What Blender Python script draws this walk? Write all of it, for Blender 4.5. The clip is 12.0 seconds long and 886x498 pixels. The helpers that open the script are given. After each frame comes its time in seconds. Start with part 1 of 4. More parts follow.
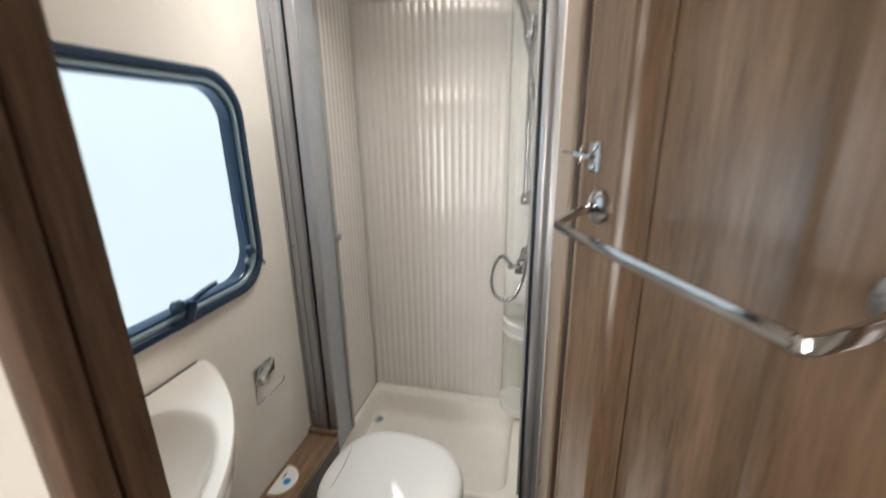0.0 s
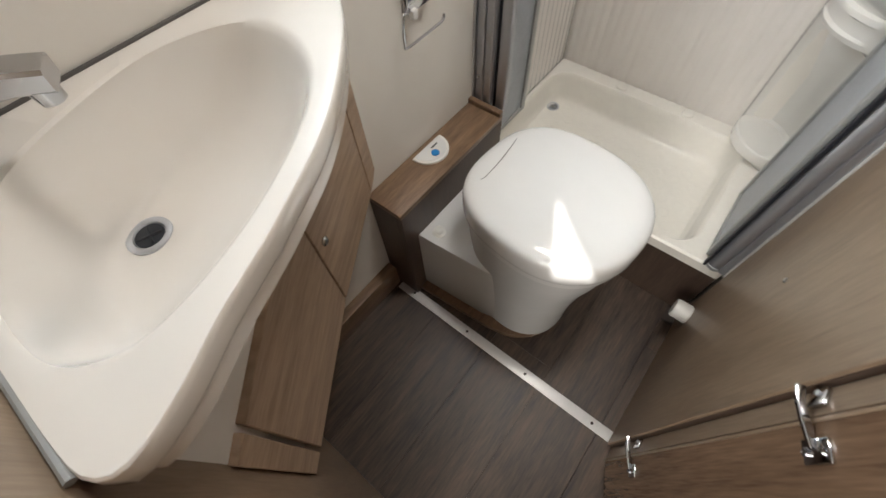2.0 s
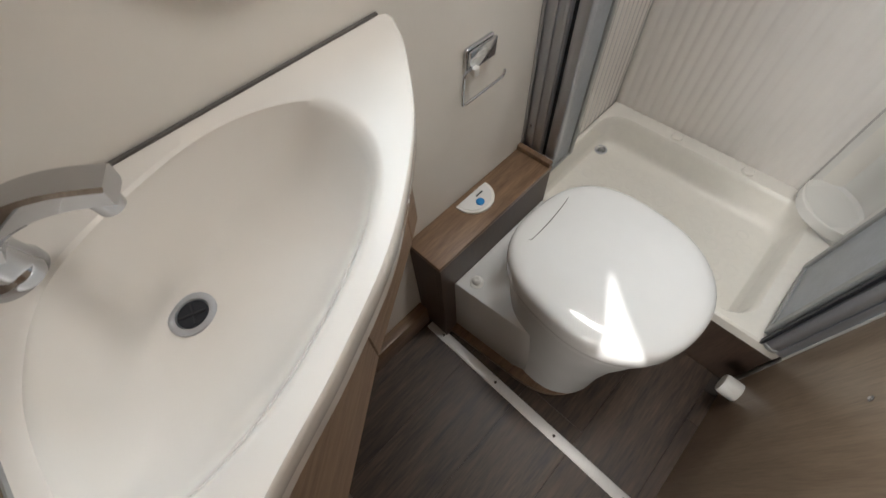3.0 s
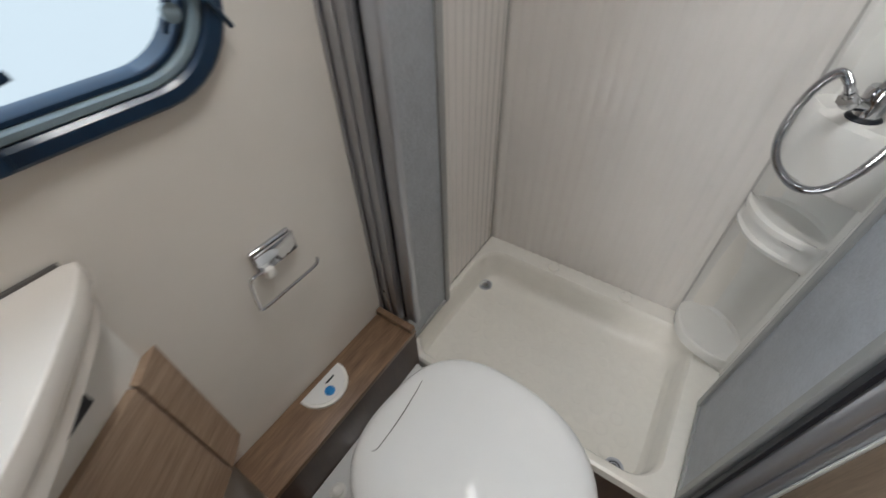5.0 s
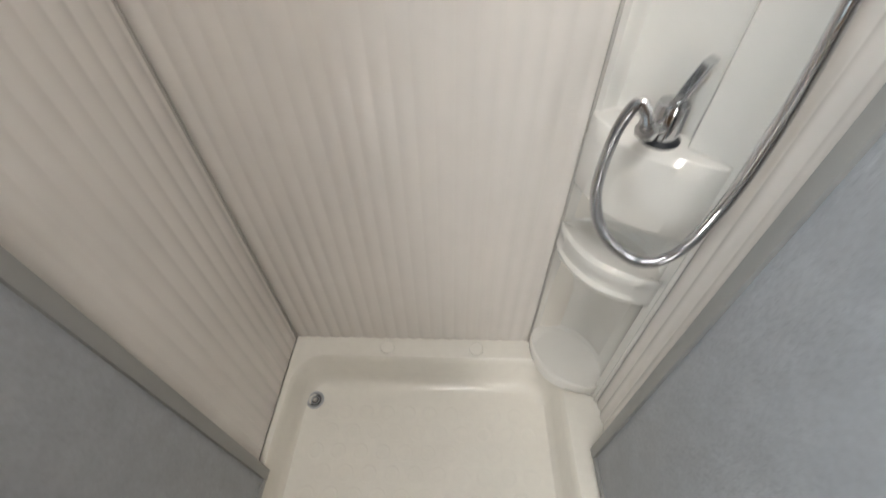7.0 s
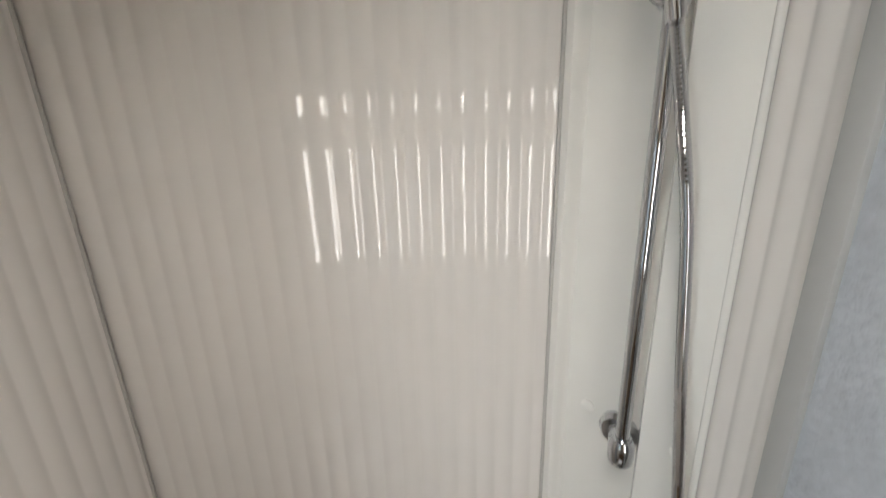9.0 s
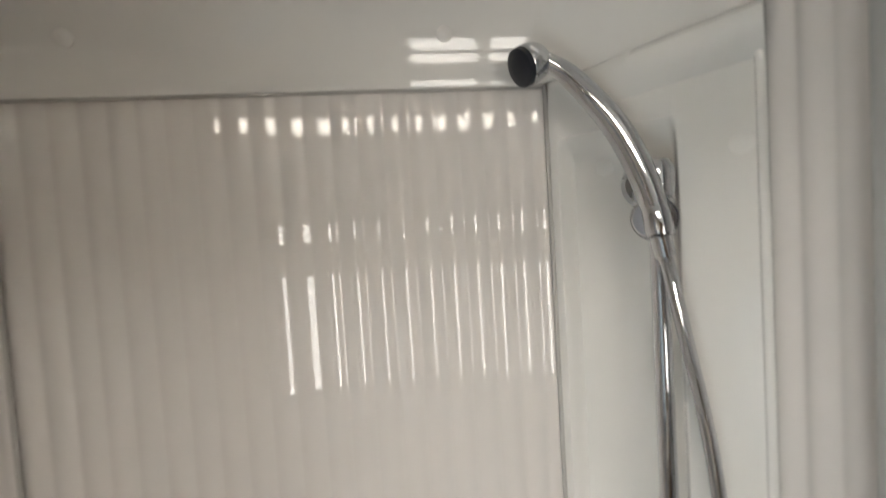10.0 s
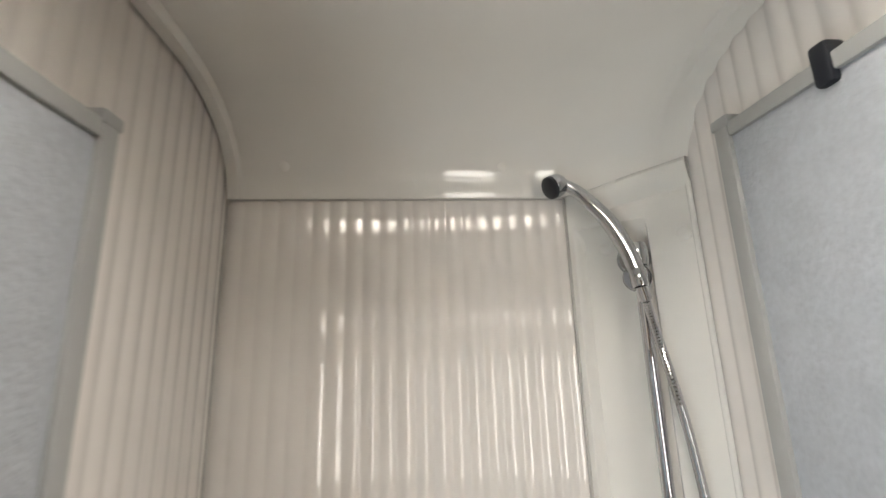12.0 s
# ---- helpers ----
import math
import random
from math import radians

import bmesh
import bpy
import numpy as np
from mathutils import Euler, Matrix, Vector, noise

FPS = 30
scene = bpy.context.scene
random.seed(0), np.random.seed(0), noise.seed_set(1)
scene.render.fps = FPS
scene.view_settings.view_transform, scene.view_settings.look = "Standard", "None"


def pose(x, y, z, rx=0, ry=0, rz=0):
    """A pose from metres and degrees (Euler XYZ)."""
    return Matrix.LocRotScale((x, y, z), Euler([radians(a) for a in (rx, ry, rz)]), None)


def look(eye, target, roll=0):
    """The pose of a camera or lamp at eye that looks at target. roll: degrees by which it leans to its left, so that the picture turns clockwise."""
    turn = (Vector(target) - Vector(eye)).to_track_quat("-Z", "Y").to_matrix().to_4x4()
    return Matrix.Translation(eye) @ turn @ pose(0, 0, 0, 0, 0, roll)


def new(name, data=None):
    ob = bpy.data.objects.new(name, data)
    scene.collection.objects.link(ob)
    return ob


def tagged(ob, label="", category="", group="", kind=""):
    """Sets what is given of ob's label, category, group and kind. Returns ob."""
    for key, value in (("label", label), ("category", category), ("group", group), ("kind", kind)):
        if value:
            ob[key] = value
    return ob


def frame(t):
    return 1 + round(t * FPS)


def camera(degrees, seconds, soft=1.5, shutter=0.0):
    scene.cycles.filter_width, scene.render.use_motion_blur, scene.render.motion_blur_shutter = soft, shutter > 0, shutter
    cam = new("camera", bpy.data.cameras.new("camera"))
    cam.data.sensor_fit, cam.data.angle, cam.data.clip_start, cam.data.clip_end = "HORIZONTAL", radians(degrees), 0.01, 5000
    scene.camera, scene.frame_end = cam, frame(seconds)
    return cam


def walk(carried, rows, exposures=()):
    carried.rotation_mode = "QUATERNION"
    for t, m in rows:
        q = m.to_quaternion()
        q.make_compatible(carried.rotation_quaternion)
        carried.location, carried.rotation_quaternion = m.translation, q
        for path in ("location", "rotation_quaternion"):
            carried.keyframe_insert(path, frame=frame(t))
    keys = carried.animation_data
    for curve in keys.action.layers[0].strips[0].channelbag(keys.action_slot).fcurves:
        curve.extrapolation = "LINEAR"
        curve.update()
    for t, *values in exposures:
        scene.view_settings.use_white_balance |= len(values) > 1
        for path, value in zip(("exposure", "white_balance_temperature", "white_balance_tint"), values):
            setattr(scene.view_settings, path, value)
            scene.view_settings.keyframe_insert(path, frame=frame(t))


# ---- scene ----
cam = camera(94.9, 12.0, shutter=0.4)
PATH = [
    (0, (0.704, 0.453, 1.401), (0.261, 2.318, 0.83), -0.9),
    (0.5, (0.675, 0.588, 1.31), (-0.005, 2.179, 0.306), -2.1),
    (1, (0.629, 0.677, 1.23), (-0.109, 1.879, -0.188), -2.6),
    (1.5, (0.592, 0.715, 1.166), (-0.115, 1.616, -0.474), -4.2),
    (2, (0.518, 0.738, 1.164), (-0.173, 1.483, -0.558), -5.0),
    (2.5, (0.438, 0.753, 1.174), (-0.289, 1.448, -0.554), -4.7),
    (2.7, (0.411, 0.769, 1.175), (-0.34, 1.457, -0.546), -4.5),
    (4.3, (0.477, 0.934, 1.283), (-0.497, 1.864, -0.196), -3.5),
    (4.5, (0.476, 0.974, 1.246), (-0.493, 1.99, -0.179), -3.0),
    (5, (0.451, 1.084, 1.19), (-0.372, 2.245, -0.215), -2.2),
    (5.5, (0.438, 1.219, 1.131), (-0.17, 2.485, -0.293), -2.3),
    (6, (0.412, 1.368, 1.073), (0.033, 2.648, -0.416), -3.3),
    (6.5, (0.386, 1.433, 1.041), (0.228, 2.735, -0.469), -1.5),
    (7, (0.406, 1.478, 1.159), (0.34, 2.826, -0.316), -1.3),
    (7.2, (0.401, 1.471, 1.226), (0.361, 2.872, -0.201), -1.5),
    (8.8, (0.376, 1.483, 1.52), (0.586, 3.375, 0.906), -1.4),
    (9, (0.417, 1.495, 1.558), (0.522, 3.409, 0.986), -1.7),
    (9.5, (0.414, 1.484, 1.592), (0.564, 3.468, 1.382), -1.4),
    (10, (0.413, 1.539, 1.677), (0.62, 3.527, 1.597), -3.6),
    (10.5, (0.405, 1.653, 1.763), (0.743, 3.624, 1.751), -2.1),
    (11, (0.423, 1.575, 1.734), (0.577, 3.568, 1.816), -1.2),
    (11.5, (0.383, 1.449, 1.667), (0.571, 3.414, 1.986), -1.0),
    (12, (0.311, 1.316, 1.6), (0.473, 3.265, 2.021), -1.7),
]
EXPOSURES = [(0, 0.0, 6450, 10), (0.5, -0.08, 6500, 10), (1.0, 0.18, 6080, 10), (1.5, 0.48, 6200, 10), (2.0, 0.38, 6360, 10), (2.7, 0.18, 6300, 10), (4.3, -0.15, 6100, 10),
             (5.0, -0.20, 6100, 10), (5.5, 0.20, 6250, 10), (6.0, 0.42, 6400, 10), (6.5, 0.44, 6370, 10), (7.0, 0.15, 6400, 10), (9.0, -0.25, 6380, 10), (10.0, -0.30, 6500, 10), (11.0, -0.29, 6480, 10), (12.0, -0.10, 6560, 10)]
walk(cam, [(t, look(eye, target, roll)) for t, eye, target, roll in PATH], EXPOSURES)

# ---- world and light ----
world = bpy.data.worlds.new("sky")
scene.world = world
world.use_nodes = True
sky = world.node_tree.nodes.new("ShaderNodeTexSky")
sky.sky_type, sky.sun_disc, sky.sun_elevation, sky.sun_rotation = "NISHITA", False, radians(50), radians(162.5)
world.node_tree.links.new(sky.outputs[0], world.node_tree.nodes["Background"].inputs[0])
world.node_tree.nodes["Background"].inputs[1].default_value = 0.1


def daylight(name, at, target, width, height, watts, colour):
    lamp = bpy.data.lights.new(name, "AREA")
    lamp.shape, lamp.size, lamp.size_y, lamp.energy, lamp.color = "RECTANGLE", width, height, watts, colour
    ob = new(name, lamp)
    ob.matrix_world = look(at, target)
    return ob


SKY_SIDE, FILL_REAR, SKY_ROOF = 11.5, 24.0, 11.0
daylight("window_daylight", (-0.12, 1.105, 1.27), (0, 1.105, 1.27), 0.62, 0.62, SKY_SIDE, (0.86, 0.95, 1.0))
# Added fill from behind; brightens the room and puts glints on the ribs.
daylight("rear_fill", (0.76, -0.70, 1.18), (0.76, 0, 1.18), 0.54, 1.45, FILL_REAR, (1.0, 0.96, 0.90))
daylight("roof_daylight", (0.40, 1.375, 2.06), (0.40, 1.375, 0), 0.34, 0.20, SKY_ROOF, (1.0, 0.97, 0.92))

sun = bpy.data.lights.new("sun", "SUN")
sun.energy, sun.angle, sun.color = 5.0, radians(0.53), (1.0, 0.96, 0.9)
SUN_FROM = Vector((0.3007 * math.cos(radians(50)), -0.9537 * math.cos(radians(50)), math.sin(radians(50))))
new("sun", sun).matrix_world = look(SUN_FROM * 10, (0, 0, 0))


# ---- materials ----
def material(name, colour, rough=0.5, metal=0.0, vary=0.06, scale=8.0, stretch=(1, 1, 1), bump=0.0, bump_scale=200.0, second=None,
             coat=0.0, transmission=0.0, ior=1.45, relief=0.001):
    m = bpy.data.materials.new(name)
    m.use_nodes = True
    nt = m.node_tree
    nodes, link = nt.nodes, nt.links.new
    b = nodes["Principled BSDF"]
    b.inputs["Metallic"].default_value = metal
    b.inputs["Coat Weight"].default_value = coat
    b.inputs["Transmission Weight"].default_value = transmission
    b.inputs["IOR"].default_value = ior
    co = nodes.new("ShaderNodeTexCoord")
    mp = nodes.new("ShaderNodeMapping")
    mp.inputs["Scale"].default_value = stretch
    link(co.outputs["Object"], mp.inputs["Vector"])
    info = nodes.new("ShaderNodeObjectInfo")
    shift = nodes.new("ShaderNodeVectorMath")
    shift.operation = "SCALE"
    shift.inputs[0].default_value = (7.3, 3.1, 5.7)
    link(info.outputs["Random"], shift.inputs["Scale"])
    add = nodes.new("ShaderNodeVectorMath")
    link(mp.outputs[0], add.inputs[0])
    link(shift.outputs[0], add.inputs[1])
    n1 = nodes.new("ShaderNodeTexNoise")
    n1.inputs["Scale"].default_value, n1.inputs["Detail"].default_value, n1.inputs["Roughness"].default_value = scale, 6, 0.62
    link(add.outputs[0], n1.inputs["Vector"])
    n2 = nodes.new("ShaderNodeTexNoise")
    n2.inputs["Scale"].default_value, n2.inputs["Detail"].default_value = scale * 6.5, 3
    link(add.outputs[0], n2.inputs["Vector"])
    mix = nodes.new("ShaderNodeMath")
    mix.operation = "MULTIPLY_ADD"
    mix.inputs[1].default_value = 0.4
    link(n2.outputs[0], mix.inputs[0])
    half = nodes.new("ShaderNodeMath")
    half.operation = "MULTIPLY"
    half.inputs[1].default_value = 0.6
    link(n1.outputs[0], half.inputs[0])
    link(half.outputs[0], mix.inputs[2])
    ramp = nodes.new("ShaderNodeValToRGB")
    ramp.color_ramp.elements[0].position, ramp.color_ramp.elements[1].position = 0.34, 0.66
    other = second or [c * (1 - 2 * vary) for c in colour]
    ramp.color_ramp.elements[0].color = (*other, 1)
    ramp.color_ramp.elements[1].color = (*colour, 1)
    link(mix.outputs[0], ramp.inputs[0])
    link(ramp.outputs[0], b.inputs["Base Color"])
    r = nodes.new("ShaderNodeMapRange")
    r.inputs["To Min"].default_value, r.inputs["To Max"].default_value = max(0.0, rough * 0.8), min(1.0, rough * 1.2)
    link(n1.outputs[0], r.inputs["Value"])
    link(r.outputs[0], b.inputs["Roughness"])
    if bump:
        n3 = nodes.new("ShaderNodeTexNoise")
        n3.inputs["Scale"].default_value, n3.inputs["Detail"].default_value = bump_scale, 2
        link(add.outputs[0], n3.inputs["Vector"])
        bp = nodes.new("ShaderNodeBump")
        bp.inputs["Strength"].default_value, bp.inputs["Distance"].default_value = bump, relief
        link(n3.outputs[0], bp.inputs["Height"])
        link(bp.outputs[0], b.inputs["Normal"])
    return m


WALL = material("cream_laminate", (0.76, 0.72, 0.66), 0.38, vary=0.02, scale=3, bump=0.12, bump_scale=260)
RIBBED = material("ribbed_plastic", (0.72, 0.68, 0.64), 0.022, vary=0.015, scale=4, coat=0.6)
SHELL = material("moulded_plastic", (0.76, 0.74, 0.70), 0.06, vary=0.015, scale=3, coat=0.4, bump=0.05, bump_scale=30)
TRAYM = material("shower_tray_acrylic", (0.84, 0.805, 0.735), 0.22, vary=0.03, scale=9, bump=0.10, bump_scale=120)
CERAM = material("basin_acrylic", (0.77, 0.725, 0.67), 0.05, vary=0.01, scale=4, coat=0.6)
LID = material("toilet_plastic", (0.74, 0.735, 0.72), 0.10, vary=0.012, scale=5, coat=0.4)
GREYW = material("grey_white_plastic", (0.62, 0.62, 0.61), 0.25, vary=0.02, scale=6)
OAK = material("brown_oak_laminate", (0.28, 0.20, 0.135), 0.34, second=(0.165, 0.113, 0.074), scale=5, stretch=(9, 9, 0.8), bump=0.25, bump_scale=40)
OAKH = material("brown_oak_laminate_across", (0.27, 0.172, 0.105), 0.34, second=(0.125, 0.075, 0.045), scale=5, stretch=(9, 0.8, 9), bump=0.25, bump_scale=40)
OAKC = material("oak_cabinet_laminate", (0.46, 0.335, 0.235), 0.36, second=(0.245, 0.165, 0.108), scale=5, stretch=(1.0, 0.8, 14), bump=0.25, bump_scale=40)
OAKD = material("dark_oak_edge", (0.17, 0.100, 0.066), 0.33, second=(0.060, 0.035, 0.024), scale=5, stretch=(9, 9, 0.8), bump=0.25, bump_scale=40)
OAKG = material("satin_oak_door", (0.20, 0.124, 0.076), 0.22, second=(0.090, 0.053, 0.031), scale=5, stretch=(9, 9, 0.6), bump=0.12, bump_scale=40, ior=1.5)
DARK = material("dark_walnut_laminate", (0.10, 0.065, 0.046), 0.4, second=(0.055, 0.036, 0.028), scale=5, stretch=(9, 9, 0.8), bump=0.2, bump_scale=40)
VINYL = material("vinyl_plank", (0.112, 0.074, 0.051), 0.46, second=(0.018, 0.012, 0.010), scale=3.6, stretch=(8, 0.8, 1), bump=0.3, bump_scale=60)
JOINT = material("plank_joint", (0.038, 0.028, 0.022), 0.7, scale=20)
ALU = material("satin_aluminium", (0.49, 0.50, 0.53), 0.32, metal=0.75, vary=0.03, scale=5, stretch=(20, 20, 0.5))
ALUG = material("grey_painted_profile", (0.33, 0.33, 0.32), 0.4, metal=0.15, vary=0.03, scale=5)
STRIP = material("brushed_threshold", (0.78, 0.76, 0.74), 0.35, metal=0.35, vary=0.05, scale=30)
CHROME = material("chrome", (0.58, 0.59, 0.61), 0.05, metal=1.0, vary=0.02, scale=10)
BLACK = material("black_rubber", (0.012, 0.014, 0.02), 0.45, vary=0.1, scale=20)
NAVY = material("window_frame_plastic", (0.006, 0.028, 0.066), 0.32, vary=0.1, scale=12, coat=0.1)
GREYSEAL = material("grey_window_rail", (0.22, 0.29, 0.33), 0.35, vary=0.05, scale=12)
FROST = material("frosted_door_pane", (0.49, 0.51, 0.54), 0.36, vary=0.10, scale=26, bump=0.55, bump_scale=150, transmission=0.25, ior=1.35, relief=0.003)
# Dark tint put in to lower the window's brightness as seen, not smoked acrylic.
PANE = material("dimmed_frosted_acrylic", (0.096, 0.101, 0.102), 0.35, vary=0.005, scale=4, transmission=1.0, ior=1.05, bump=0.1, bump_scale=300)
BLUE = material("blue_button", (0.02, 0.22, 0.55), 0.35, scale=20)
WHITEP = material("white_plastic", (0.78, 0.76, 0.72), 0.3, vary=0.02, scale=10)
INK = material("black_print", (0.02, 0.02, 0.025), 0.5, scale=20)
TRIM = material("grey_joint_strip", (0.46, 0.44, 0.41), 0.45, scale=20)
SEAM = material("dark_joint", (0.10, 0.092, 0.085), 0.55, scale=20)
CEIL = material("ceiling_laminate", (0.76, 0.74, 0.70), 0.5, vary=0.02, scale=4)


# ---- builders ----
def root_place(ob):
    while ob.parent:
        ob = ob.parent
    return ob.location


def part(name, bm, mat, parent=None, label="", smooth=True):
    me = bpy.data.meshes.new(name)
    bmesh.ops.recalc_face_normals(bm, faces=bm.faces)
    if parent is not None:
        o = root_place(parent)
        bmesh.ops.translate(bm, vec=(-o[0], -o[1], -o[2]), verts=bm.verts)
    bm.to_mesh(me)
    bm.free()
    me.materials.append(mat)
    if smooth:
        me.polygons.foreach_set("use_smooth", [True] * len(me.polygons))
        me.set_sharp_from_angle(angle=radians(35))
    ob = new(name, me)
    if parent is not None:
        ob.parent = parent
    if label:
        ob["label"] = label
    return ob


def thing(name, base, label, category, group="", kind=""):
    ob = new(name)
    ob.location = base
    ob.empty_display_size = 0.05
    return tagged(ob, label, category, group, kind)


def setting(name, bm, mat, label, category, smooth=True):
    return tagged(part(name, bm, mat, smooth=smooth), label, category, kind="structure")


def block(a, b, bevel=0.002, seg=2):
    bm = bmesh.new()
    bmesh.ops.create_cube(bm, size=1)
    for v in bm.verts:
        v.co = [(a[i] + b[i]) / 2 + v.co[i] * (b[i] - a[i]) for i in range(3)]
    if bevel:
        bmesh.ops.bevel(bm, geom=bm.edges, offset=bevel, segments=seg, profile=0.5, affect="EDGES")
    return bm


def moved(bm, m):
    bmesh.ops.transform(bm, matrix=m, verts=bm.verts)
    return bm


def merged(*bms):
    out = bmesh.new()
    for bm in bms:
        me = bpy.data.meshes.new("tmp")
        bm.to_mesh(me)
        bm.free()
        out.from_mesh(me)
        bpy.data.meshes.remove(me)
    return out


def skin(rings, closed=True, cap0=False, cap1=False):
    """Faces between rings of equal length."""
    bm = bmesh.new()
    rows = [[bm.verts.new(p) for p in r] for r in rings]
    n = len(rows[0])
    for a, b in zip(rows, rows[1:]):
        for i in range(n if closed else n - 1):
            j = (i + 1) % n
            bm.faces.new((a[i], a[j], b[j], b[i]))
    if cap0:
        bm.faces.new(rows[0])
    if cap1:
        bm.faces.new(rows[-1])
    return bm


def curve(points, steps=8, closed=False):
    """A smooth line through points."""
    p = [Vector(q) for q in points]
    n = len(p)
    out = []
    for i in range(n if closed else n - 1):
        a, b, c, d = (p[(i - 1) % n], p[i], p[(i + 1) % n], p[(i + 2) % n]) if closed else (p[max(i - 1, 0)], p[i], p[i + 1], p[min(i + 2, n - 1)])
        for k in range(steps):
            t = k / steps
            out.append(0.5 * ((2 * b) + (c - a) * t + (2 * a - 5 * b + 4 * c - d) * t * t + (3 * b - a - 3 * c + d) * t ** 3))
    if not closed:
        out.append(p[-1])
    return out


def tube(line, radius, n=12, ripple=0.0, flat=None):
    """A round (or flat: width, height) bar along a line; radius may be a function of 0..1."""
    line = [Vector(q) for q in line]
    rings = []
    side = None
    for i, p in enumerate(line):
        d = (line[min(i + 1, len(line) - 1)] - line[max(i - 1, 0)]).normalized()
        if side is None:
            side = d.orthogonal().normalized() if abs(d.z) > 0.9 else d.cross(Vector((0, 0, 1))).normalized()
        side = (side - d * side.dot(d)).normalized()
        up = d.cross(side)
        r = radius(i / (len(line) - 1)) if callable(radius) else radius
        r *= 1 + (ripple if i % 2 else 0)
        if flat:
            w, h = flat
            ring = [(sx * w / 2, sy * h / 2) for sx, sy in ((-1, -0.7), (-0.8, -1), (0.8, -1), (1, -0.7), (1, 0.7), (0.8, 1), (-0.8, 1), (-1, 0.7))]
            s = r
            rings.append([p + side * (x * s) + up * (y * s) for x, y in ring])
        else:
            rings.append([p + side * (r * math.cos(2 * math.pi * k / n)) + up * (r * math.sin(2 * math.pi * k / n)) for k in range(n)])
    return skin(rings, True, True, True)


def lathe(profile, at, axis=(0, 0, 1), n=28, cap=True):
    """profile: (radius, height) pairs from the base up, turned about the axis."""
    q = Vector((0, 0, 1)).rotation_difference(Vector(axis).normalized()).to_matrix().to_4x4()
    rings = [[Vector((max(r, 1e-5) * math.cos(2 * math.pi * k / n), max(r, 1e-5) * math.sin(2 * math.pi * k / n), h)) for k in range(n)] for r, h in profile]
    return moved(skin(rings, True, cap, cap), Matrix.Translation(at) @ q)


def prism(outline, z0, z1, bevel=0.0):
    """An upright block on a plan outline."""
    bm = skin([[(x, y, z0) for x, y in outline], [(x, y, z1) for x, y in outline]], True, True, True)
    if bevel:
        es = [e for e in bm.edges if abs(e.verts[0].co.z - e.verts[1].co.z) < 1e-6]
        bmesh.ops.bevel(bm, geom=es, offset=bevel, segments=2, profile=0.5, affect="EDGES")
    return bm


def rounded(x0, y0, x1, y1, r, n=8):
    pts = []
    for cx, cy, a in ((x1 - r, y1 - r, 0), (x0 + r, y1 - r, 90), (x0 + r, y0 + r, 180), (x1 - r, y0 + r, 270)):
        pts += [(cx + r * math.cos(radians(a + 90 * k / n)), cy + r * math.sin(radians(a + 90 * k / n))) for k in range(n + 1)]
    return pts


def sheet_with_holes(outer, holes, place, depth):
    """A slab with holes; place(u, v, d) gives its points, d from 0 to depth."""
    bm = bmesh.new()
    edges = []
    for loop in (outer, *holes):
        vs = [bm.verts.new(place(u, v, 0)) for u, v in loop]
        edges += [bm.edges.new((vs[i], vs[(i + 1) % len(vs)])) for i in range(len(vs))]
    bmesh.ops.triangle_fill(bm, use_beauty=True, use_dissolve=False, edges=edges)
    ret = bmesh.ops.extrude_face_region(bm, geom=bm.faces[:])
    shift = Vector(place(0, 0, depth)) - Vector(place(0, 0, 0))
    bmesh.ops.translate(bm, vec=shift, verts=[g for g in ret["geom"] if isinstance(g, bmesh.types.BMVert)])
    return bm


def ribs(a, b, z0, z1, inward, pitch=0.0285, deep=0.0024, thick=0.012, top=None):
    """A fluted wall panel from plan point a to b; top(s) may give its height along the panel."""
    a, b, n = Vector((*a, 0)), Vector((*b, 0)), Vector((*inward, 0))
    length = (b - a).length
    steps = int(length / pitch * 18)
    lines = []
    for i in range(steps + 1):
        s = length * i / steps
        w = abs(math.sin(math.pi * s / pitch)) ** 1.25
        p = a + (b - a) * (s / length) + n * (deep * (w - 1))
        t = top(s / length) if top else z1
        lines.append([(p.x, p.y, z0), (p.x, p.y, t)])
    back = [a - n * thick, b - n * thick]
    bm = skin(lines, False)
    t0, t1 = lines[0][1][2], lines[-1][1][2]
    box = skin([[(back[0].x, back[0].y, z0), (back[1].x, back[1].y, z0)], [(back[0].x, back[0].y, t0), (back[1].x, back[1].y, t1)]], False)
    return merged(bm, box)


ROOF = 1.985
# ---- setting: floors, walls, ceilings ----
floor = setting("floor", block((-0.05, -0.75, -0.06), (1.75, 2.05, -0.006), 0), JOINT, "dark brown wood-look vinyl plank floor", "floor", False)

WIN = (0.857, 1.008, 1.354, 1.533)
WX = -0.014
hole = rounded(WIN[0] + 0.012, WIN[1] + 0.012, WIN[2] - 0.012, WIN[3] - 0.012, 0.088)
setting("wall_west", sheet_with_holes([(-0.75, -0.05), (2.05, -0.05), (2.05, ROOF + 0.05), (-0.75, ROOF + 0.05)], [hole], lambda u, v, d: (WX - d, u, v), 0.035),
        WALL, "smooth cream white laminate outer wall", "wall", False)
setting("wall_north", block((-0.035, 2.014, -0.05), (0.80, 2.05, ROOF + 0.05), 0), WALL, "white wall behind the shower", "wall", False)
setting("wall_east_shower", block((0.7507, 1.480, -0.05), (0.80, 2.014, ROOF + 0.05), 0), WALL, "white partition beside the shower", "wall", False)
rear = [(-0.05, -0.05), (1.75, -0.05), (1.75, ROOF + 0.05), (-0.05, ROOF + 0.05)]
